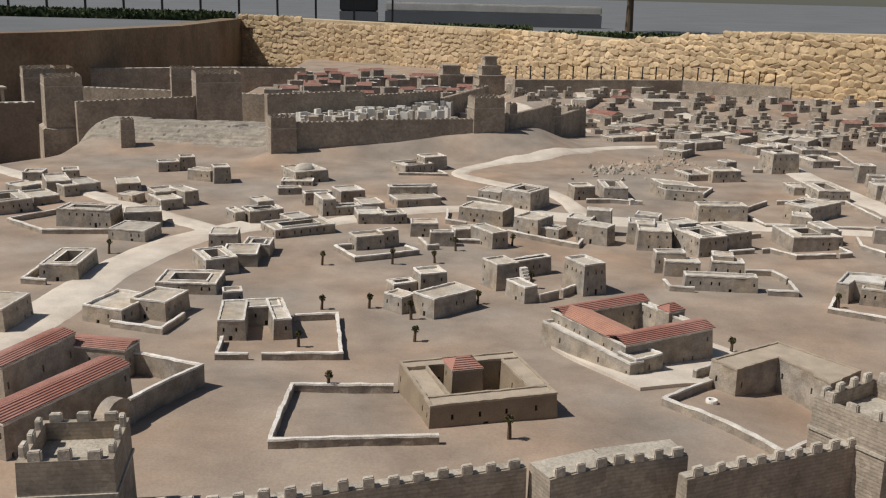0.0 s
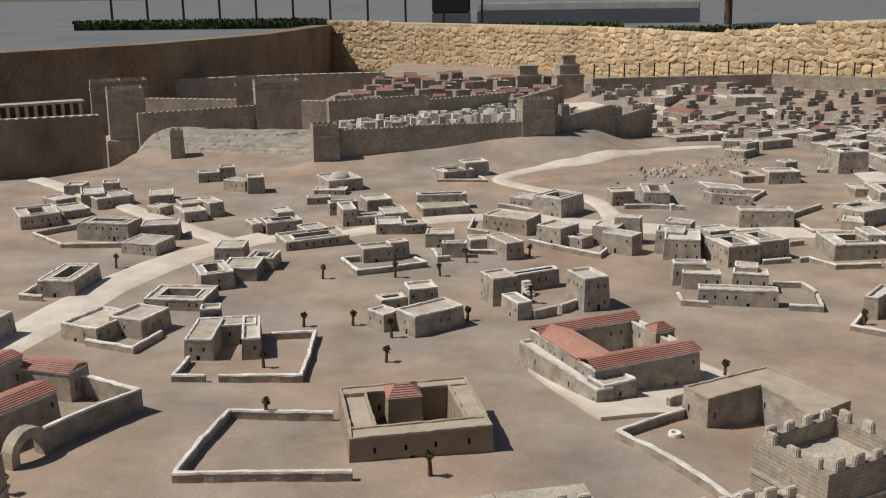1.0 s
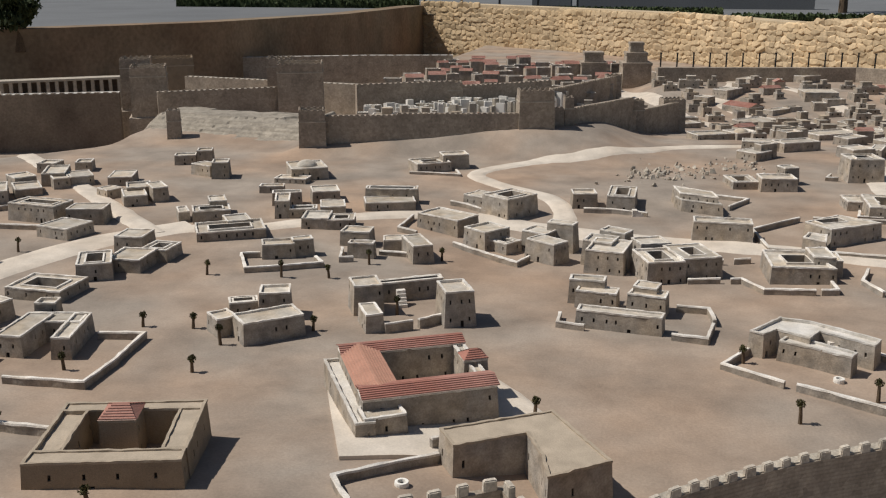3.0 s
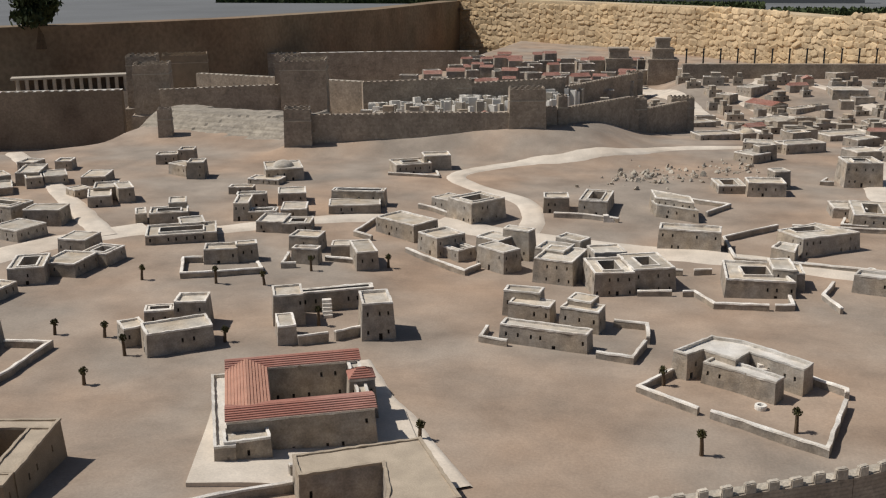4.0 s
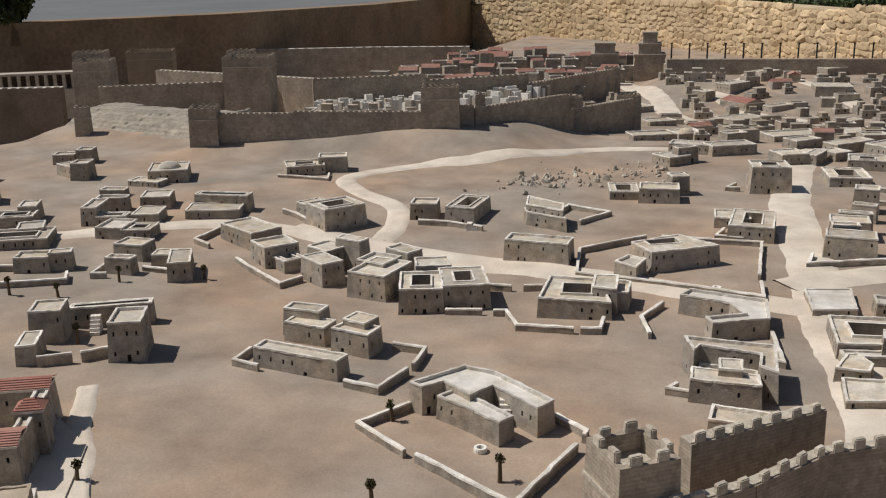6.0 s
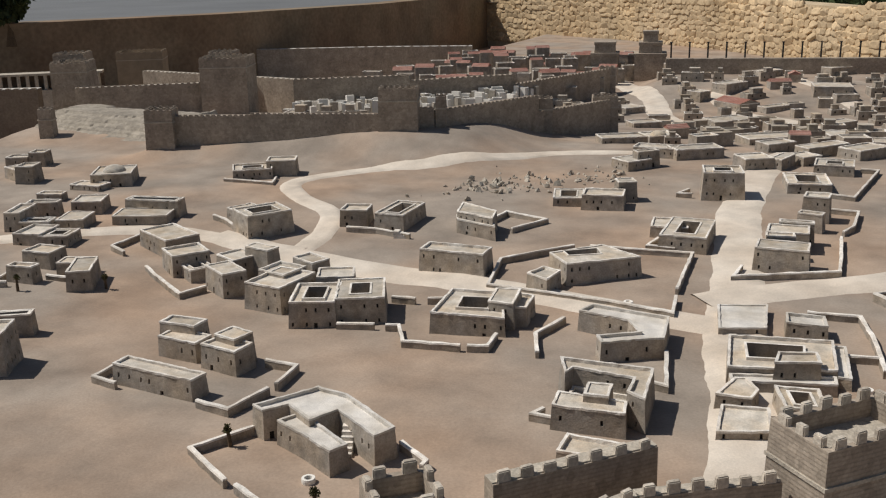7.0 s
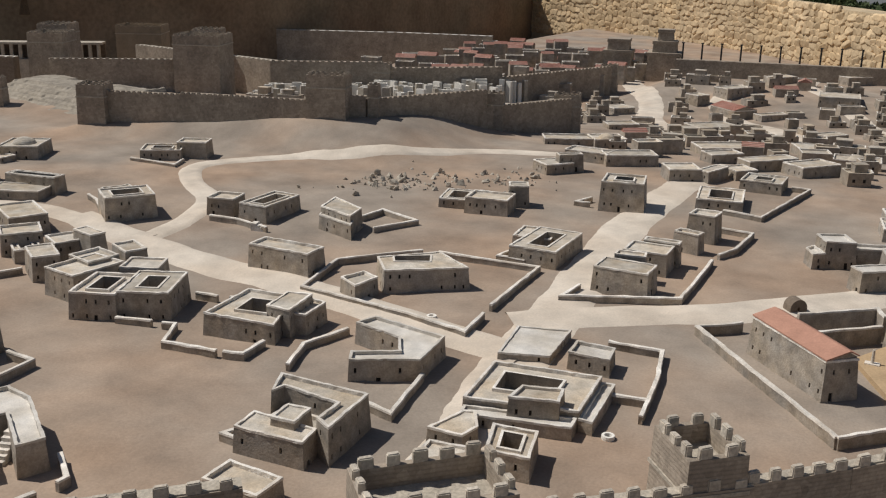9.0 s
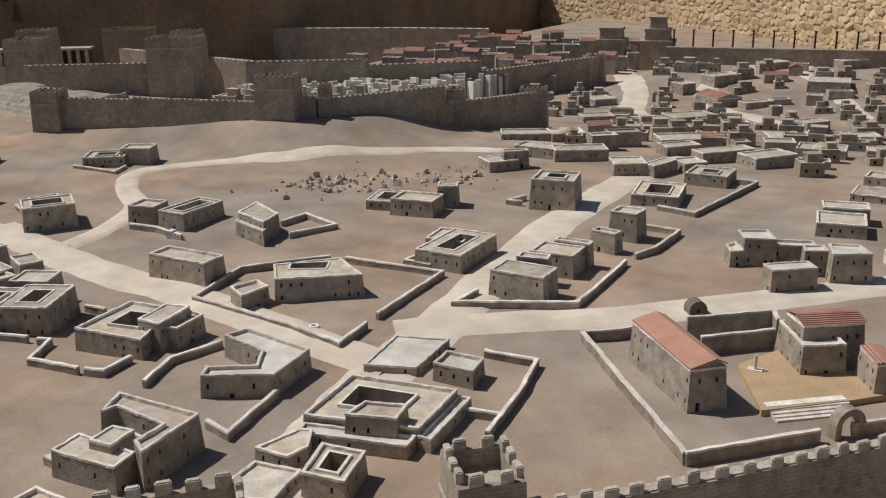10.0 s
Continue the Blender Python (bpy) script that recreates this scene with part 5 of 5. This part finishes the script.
quarter(110, random.Random(74), lambda x, y: y > 10.0 + 0.85 * (x + 1.0) and y > 9.8, (-1.9, 0.45), (9.9, 14.2), reddish, 0.18)


# ---- rough stones of the retaining wall ----
def rock_wall():
    rng = random.Random(9)
    wall = bpy.data.objects["wall_back"]
    shapes = []
    for k in range(10):
        bm = bmesh.new()
        bmesh.ops.create_icosphere(bm, subdivisions=2, radius=0.5)
        for v in bm.verts:
            v.co *= 1 + 0.35 * noise.noise(v.co * 1.8 + Vector((k * 7.0, 0, 0)))
            for ax in range(3):
                v.co[ax] = max(-0.36, min(0.36, v.co[ax]))
        me = bpy.data.meshes.new("stone")
        bm.to_mesh(me)
        bm.free()
        me.materials.append(ROCK)
        shapes.append(me)
    count = 0
    rest_v, rest_f = [], []
    for i in range(len(BACK) - 1):
        p, q = Vector(BACK[i]), Vector(BACK[i + 1])
        d = (q - p).normalized()
        turn = math.atan2(d.y, d.x)
        L = (q - p).length
        tops = (0.52, 0.50, 0.50, 0.47, 0.70, 0.75, 0.75)
        z = -0.42
        while True:
            h = rng.uniform(0.06, 0.105)
            s = rng.uniform(-0.1, 0)
            done = True
            while s < L:
                w = rng.uniform(0.07, 0.18)
                t = (s + w / 2) / L
                if z + h < tops[i] + (tops[i + 1] - tops[i]) * t + 0.03:
                    done = False
                    c = p.lerp(q, t)
                    m = Matrix.Translation((c.x, c.y, z + h / 2)) @ Matrix.Rotation(turn, 4, "Z") @ Matrix.Rotation(rng.uniform(-0.5, 0.5), 4, "Y") @ Matrix.Rotation(rng.uniform(-0.35, 0.35), 4, "X") @ Matrix.Diagonal((w * 1.55, rng.uniform(0.05, 0.10), h * 1.7, 1))
                    me = rng.choice(shapes)
                    if 1.2 < c.x < 4.6 and z > 0.05 and count < 300:
                        ob = new("stone", me)
                        ob.parent = wall
                        ob.matrix_local = m
                        count += 1
                    else:
                        o = len(rest_v)
                        rest_v += [tuple(m @ v.co) for v in me.vertices]
                        rest_f += [tuple(o + k for k in f.vertices) for f in me.polygons]
                s += w
            z += h
            if done:
                break
    me = bpy.data.meshes.new("stone_facing")
    me.from_pydata(rest_v, [], rest_f)
    me.materials.append(ROCK)
    tagged(new("stone_facing", me), "rough yellow limestone facing of the retaining wall", "stone facing", kind="stuff")


rock_wall()


# ---- palms ----
def palm_master(seed, h=0.05):
    rng = random.Random(seed)
    top = root("small_tree", 0, -30, 0, "small model tree with a dark scrubby crown", "tree", "model trees")
    bm = bmesh.new()
    prev = None
    lean = rng.uniform(-0.006, 0.006)
    for k in range(6):
        z = -0.006 + (h + 0.006) * k / 5
        r = 0.0062 - 0.0018 * k / 5
        cx = lean * (k / 5) ** 2
        cur = [bm.verts.new((cx + r * math.cos(a * math.tau / 7), r * math.sin(a * math.tau / 7), z)) for a in range(7)]
        if prev:
            for a in range(7):
                bm.faces.new((prev[a], prev[(a + 1) % 7], cur[(a + 1) % 7], cur[a]))
        prev = cur
    part("trunk", bm, TRUNK, top)
    bm = bmesh.new()
    for k in range(150):
        az, up = rng.uniform(0, math.tau), rng.uniform(-1.2, 1.4)
        r = 0.0115 * rng.uniform(0.35, 1.15)
        c = Vector((lean + r * math.cos(az) * math.cos(up), r * math.sin(az) * math.cos(up), h + 0.001 + 0.9 * r * math.sin(up)))
        e = Euler((rng.random() * 6, rng.random() * 6, rng.random() * 6)).to_matrix()
        L = rng.uniform(0.0026, 0.005)
        bm.faces.new([bm.verts.new(c + e @ Vector(v) * L) for v in ((-1, 0, 0), (0, -0.55, 0.2), (1, 0, 0), (0, 0.55, 0.2))])
    part("crown", bm, LEAF, top)
    return top


PALMS = [palm_master(k, 0.044 + 0.005 * k) for k in range(4)]


def palms(*spots):
    rng = random.Random(len(spots))
    for x, y in spots:
        copy_thing(rng.choice(PALMS), Matrix.Translation((x, y, gz(x, y))) @ Matrix.Rotation(rng.uniform(0, 6.28), 4, "Z"))


palms((-0.446, 3.080), (-0.750, 2.075), (1.579, 3.652), (1.711, 3.238), (-0.242, 3.521), (-0.081, 3.400), (0.393, 3.840), (0.371, 4.585), (0.096, 4.422), (0.000, 4.197), (-0.185, 4.151), (-0.486, 4.101), (0.169, 3.593), (1.007, 3.115), (1.941, 3.446), (-1.437, 4.198), (-0.062, 3.171), (0.196, 2.243), (-0.293, 2.581), (-0.417, 3.492))
for ob in PALMS:
    for c in list(ob.children) + [ob]:
        bpy.data.objects.remove(c, do_unlink=True)


# ---- rocks on the bare ground ----
def rubble():
    rng = random.Random(12)
    bm = bmesh.new()
    for k in range(190):
        u = rng.random()
        x, y = 1.05 + 0.75 * u + rng.gauss(0, 0.10), 6.45 + 0.55 * u + rng.gauss(0, 0.13)
        r = rng.uniform(0.006, 0.022) * (1 if rng.random() < 0.3 else 0.5)
        m = Matrix.Translation((x, y, gz(x, y) + r * 0.2)) @ Euler((rng.random() * 6, rng.random() * 6, rng.random() * 6)).to_matrix().to_4x4() @ Matrix.Diagonal((1.6, 1.0, 0.5, 1))
        made = bmesh.ops.create_icosphere(bm, subdivisions=1, radius=r, matrix=m)
        for v in made["verts"]:
            v.co += Vector((noise.noise(v.co * 60), noise.noise(v.co * 60 + Vector((9, 0, 0))), 0)) * r * 0.5
    tagged(mesh_object("rubble", bm, CREST), "grey weathered rocks strewn over bare ground", "rocks", kind="stuff")


rubble()


# ---- small things ----
def well(x, y, r=0.016):
    top = root("well", x, y, gz(x, y), "low round white stone well in a yard", "well", "wells")
    bm = bmesh.new()
    n = 16
    prof = ((r, -0.01), (r * 1.05, 0.006), (r, 0.011), (r * 0.6, 0.011), (r * 0.55, 0.002))
    prev = None
    for rr, z in prof:
        cur = [bm.verts.new((rr * math.cos(a * math.tau / n), rr * math.sin(a * math.tau / n), z)) for a in range(n)]
        if prev:
            for a in range(n):
                bm.faces.new((prev[a], prev[(a + 1) % n], cur[(a + 1) % n], cur[a]))
        prev = cur
    part("rim", bm, MARBLE, top)
    # Near-black disc set just inside the rim.
    bm = bmesh.new()
    cap(bm, [(r * 0.57 * math.cos(a * math.tau / n), r * 0.57 * math.sin(a * math.tau / n)) for a in range(n)], 0.003)
    part("water", bm, VOID, top)


well(1.851, 3.570)
well(0.788, 2.560)
well(3.032, 4.519)
well(2.267, 5.021)
well(2.714, 4.609)


def arch(x, y, w, h, thick, turn, label, name="arch", mat=None, hole=0.30):
    """A round-headed stone arch."""
    top = root(name, x, y, gz(x, y), label, "arch", "stone arches")
    n = 10
    r0, r1 = w * hole, w * 0.5
    spring = max(0.004, h - r1)
    bm = bmesh.new()
    line = [((r0, -0.01), (r1, -0.01))] + [((r0 * math.cos(math.pi * k / n), spring + r0 * math.sin(math.pi * k / n)), (r1 * math.cos(math.pi * k / n), spring + r1 * math.sin(math.pi * k / n))) for k in range(n + 1)] + [((-r0, -0.01), (-r1, -0.01))]
    prev = None
    for a, b in line:
        cur = [bm.verts.new((u, s * thick / 2, z)) for (u, z), s in ((a, -1), (b, -1), (b, 1), (a, 1))]
        if prev:
            for k in range(4):
                bm.faces.new((prev[k], cur[k], cur[(k + 1) % 4], prev[(k + 1) % 4]))
        prev = cur
    bmesh.ops.recalc_face_normals(bm, faces=bm.faces)
    bm.transform(Matrix.Rotation(radians(turn), 4, "Z"))
    part("arch_ring", bm, mat or STONE, top)
    return top


def steps(x, y, w, d, n, rise, turn, label):
    top = root("steps", x, y, gz(x, y), label, "steps")
    for k in range(n):
        part("step", box_bm(-w / 2, w / 2, d * k / n - 0.002, d + 0.01, -0.01 if k == 0 else rise * k - 0.001, rise * (k + 1), rot=turn), RIM, top)


def terrace(points, h, label, mat=COURT):
    o = points[0]
    top = root("terrace", o[0], o[1], gz(*o), label, "terrace")
    P = [(a - o[0], b - o[1]) for a, b in points]
    if sum(P[i - 1][0] * P[i][1] - P[i][0] * P[i - 1][1] for i in range(len(P))) < 0:
        P.reverse()
    bm = bmesh.new()
    ring(bm, P, -0.06, P, h)
    cap(bm, P, h)
    part("floor_slab", bm, mat, top)


def paving(points, label):
    """A pale paved yard that follows the ground, with a low kerb edge."""
    bm = bmesh.new()
    bm.faces.new([bm.verts.new((x, y, 0)) for x, y in points])
    bmesh.ops.triangulate(bm, faces=bm.faces[:])
    for k in range(3):
        bmesh.ops.subdivide_edges(bm, edges=bm.edges[:], cuts=1, use_grid_fill=True)
    for v in bm.verts:
        v.co.z = ground_z(v.co.x, v.co.y) + 0.011
    rim = bmesh.ops.extrude_edge_only(bm, edges=[e for e in bm.edges if e.is_boundary])
    for v in rim["geom"]:
        if isinstance(v, bmesh.types.BMVert):
            v.co.z -= 0.03
    bmesh.ops.recalc_face_normals(bm, faces=bm.faces)
    return tagged(mesh_object("pavement", bm, ROAD), label, "pavement", kind="structure")


def pedestal(x, y):
    top = root("pedestal", x, y, gz(x, y) + 0.012, "pale stone basin with a short column in the court", "pedestal")
    part("basin", box_bm(-0.022, 0.022, -0.012, 0.012, 0, 0.008, taper=0.1), RIM, top)
    bm = bmesh.new()
    bmesh.ops.create_cone(bm, cap_ends=True, segments=10, radius1=0.005, radius2=0.004, depth=0.04, matrix=Matrix.Translation((0, 0, 0.028)))
    part("column", bm, RIM, top)


steps(3.743, 5.122, 0.215, 0.064, 5, 0.0035, 39.6, "broad flight of low pale stone steps to the court")
terrace([(3.619, 5.066), (3.807, 5.232), (3.901, 5.330), (3.806, 5.417), (3.689, 5.418), (3.572, 5.467), (3.497, 5.316)], 0.0165, "ochre sandy court floor before the red-roofed halls")
pedestal(3.548, 5.300)
steps(0.393, 3.920, 0.032, 0.045, 5, 0.0110, 28.0, "small outdoor stone stair against a house")
steps(1.173, 5.571, 0.035, 0.050, 4, 0.0080, 100.0, "small outdoor stone stair against a house")
steps(1.874, 3.706, 0.030, 0.070, 6, 0.0090, 18.0, "small outdoor stone stair against a house")
steps(3.766, 6.450, 0.030, 0.050, 5, 0.0100, 30.0, "small outdoor stone stair against a house")
arch(3.818, 5.062, 0.085, 0.075, 0.030, 48.0, "round stone arch of a small gate by the wall")
arch(3.275, 5.674, 0.060, 0.050, 0.045, 40.0, "low dark domed stone niche beside the lane", mat=BROWN, hole=0.08)
paving([(0.380, 3.160), (0.605, 2.650), (0.835, 2.743), (1.055, 3.012), (0.917, 3.256), (0.821, 3.202), (0.728, 3.367)], "straight pale paved terrace round the red-roofed palace")
arch(-0.784, 2.244, 0.120, 0.085, 0.035, 70.0, "pale stone arch leaning against the palace yard wall")


# ---- beyond the retaining wall ----
def hedge(x0, x1, y, h):
    rng = random.Random(int(x0 * 10) + 77)
    top = root("hedge", x0, y, 0.3, "dark clipped green hedge beyond the wall", "hedge", "hedges")
    verts, faces = [], []
    for k in range(int((x1 - x0) * 900)):
        c = Vector((rng.uniform(0, x1 - x0), rng.uniform(-0.25, 0.25), rng.uniform(0, h)))
        e = Euler((rng.random() * 6, rng.random() * 6, rng.random() * 6)).to_matrix()
        o = len(verts)
        verts += [tuple(c + e @ Vector(v) * 0.05) for v in ((-1, 0, 0), (0, -0.6, 0), (1, 0, 0), (0, 0.6, 0))]
        faces.append((o, o + 1, o + 2, o + 3))
    me = bpy.data.meshes.new("leaves")
    me.from_pydata(verts, [], faces)
    me.materials.append(BUSH)
    new("leaves", me).parent = top
    part("mass", box_bm(0, x1 - x0, -0.2, 0.2, 0, h * 0.9), BUSH, top)


hedge(-9.5, -4.2, 20.6, 0.28)
hedge(-1.2, 1.8, 19.8, 0.16)
hedge(1.9, 4.6, 17.6, 0.16)


def fence(x0, x1, y, z, h, step):
    top = root("fence", x0, y, z, "dark metal fence of thin posts beyond the wall", "fence")
    n = int((x1 - x0) / step)
    for k in range(n + 1):
        part("post", box_bm(k * step - 0.02, k * step + 0.02, -0.02, 0.02, 0, h), IRON, top)
    for zz in (0.12, h - 0.05):
        part("rail", box_bm(0, n * step, -0.012, 0.012, zz, zz + 0.025), IRON, top)


fence(-9.0, -0.5, 21.2, 0.3, 1.4, 0.8)


def tree(x, y, z, h, seed):
    rng = random.Random(seed)
    top = root("tree", x, y, z, "dark green leafy tree beyond the model", "tree", "trees")
    bm = bmesh.new()
    bmesh.ops.create_cone(bm, cap_ends=True, segments=10, radius1=0.09, radius2=0.05, depth=h * 0.7, matrix=Matrix.Translation((0, 0, h * 0.35)))
    part("trunk", bm, TRUNK, top)
    verts, faces = [], []
    for c in range(26):
        a, r = rng.uniform(0, math.tau), h * rng.uniform(0.05, 0.36)
        cc = Vector((r * math.cos(a), r * math.sin(a), h * rng.uniform(0.45, 1.0)))
        for k in range(110):
            v0 = cc + Vector((rng.gauss(0, 1), rng.gauss(0, 1), rng.gauss(0, 0.8))) * h * 0.07
            e = Euler((rng.random() * 6, rng.random() * 6, rng.random() * 6)).to_matrix()
            o = len(verts)
            verts += [tuple(v0 + e @ Vector(v) * 0.045) for v in ((-1, 0, 0), (0, -0.5, 0), (1, 0, 0), (0, 0.5, 0))]
            faces.append((o, o + 1, o + 2, o + 3))
    me = bpy.data.meshes.new("crown")
    me.from_pydata(verts, [], faces)
    me.materials.append(BUSH)
    new("crown", me).parent = top


tree(4.2, 22.5, 0.3, 2.2, 3)
tree(-5.9, 10.3, 0.3, 0.62, 4)


def barrier(x0, x1, y, z0, z1, mat, label, name):
    top = root(name, x0, y, 0.3, label, "barrier")
    part("kerb", box_bm(0, x1 - x0, -0.15, 0.15, 0, z0 - 0.3), ASPHALT, top)
    bm = box_bm(0, x1 - x0, -0.12, 0.12, z0 - 0.3, z1 - 0.3)
    bmesh.ops.bevel(bm, geom=bm.edges[:], offset=0.03, segments=2, affect="EDGES")
    part("rail", bm, mat, top)


barrier(-1.3, 3.8, 24.0, 0.60, 0.80, COPING, "long white roadside barrier beyond the wall", "barrier")
barrier(-2.4, -1.5, 24.3, 0.56, 0.95, IRON, "dark low container beside the white barrier", "container")
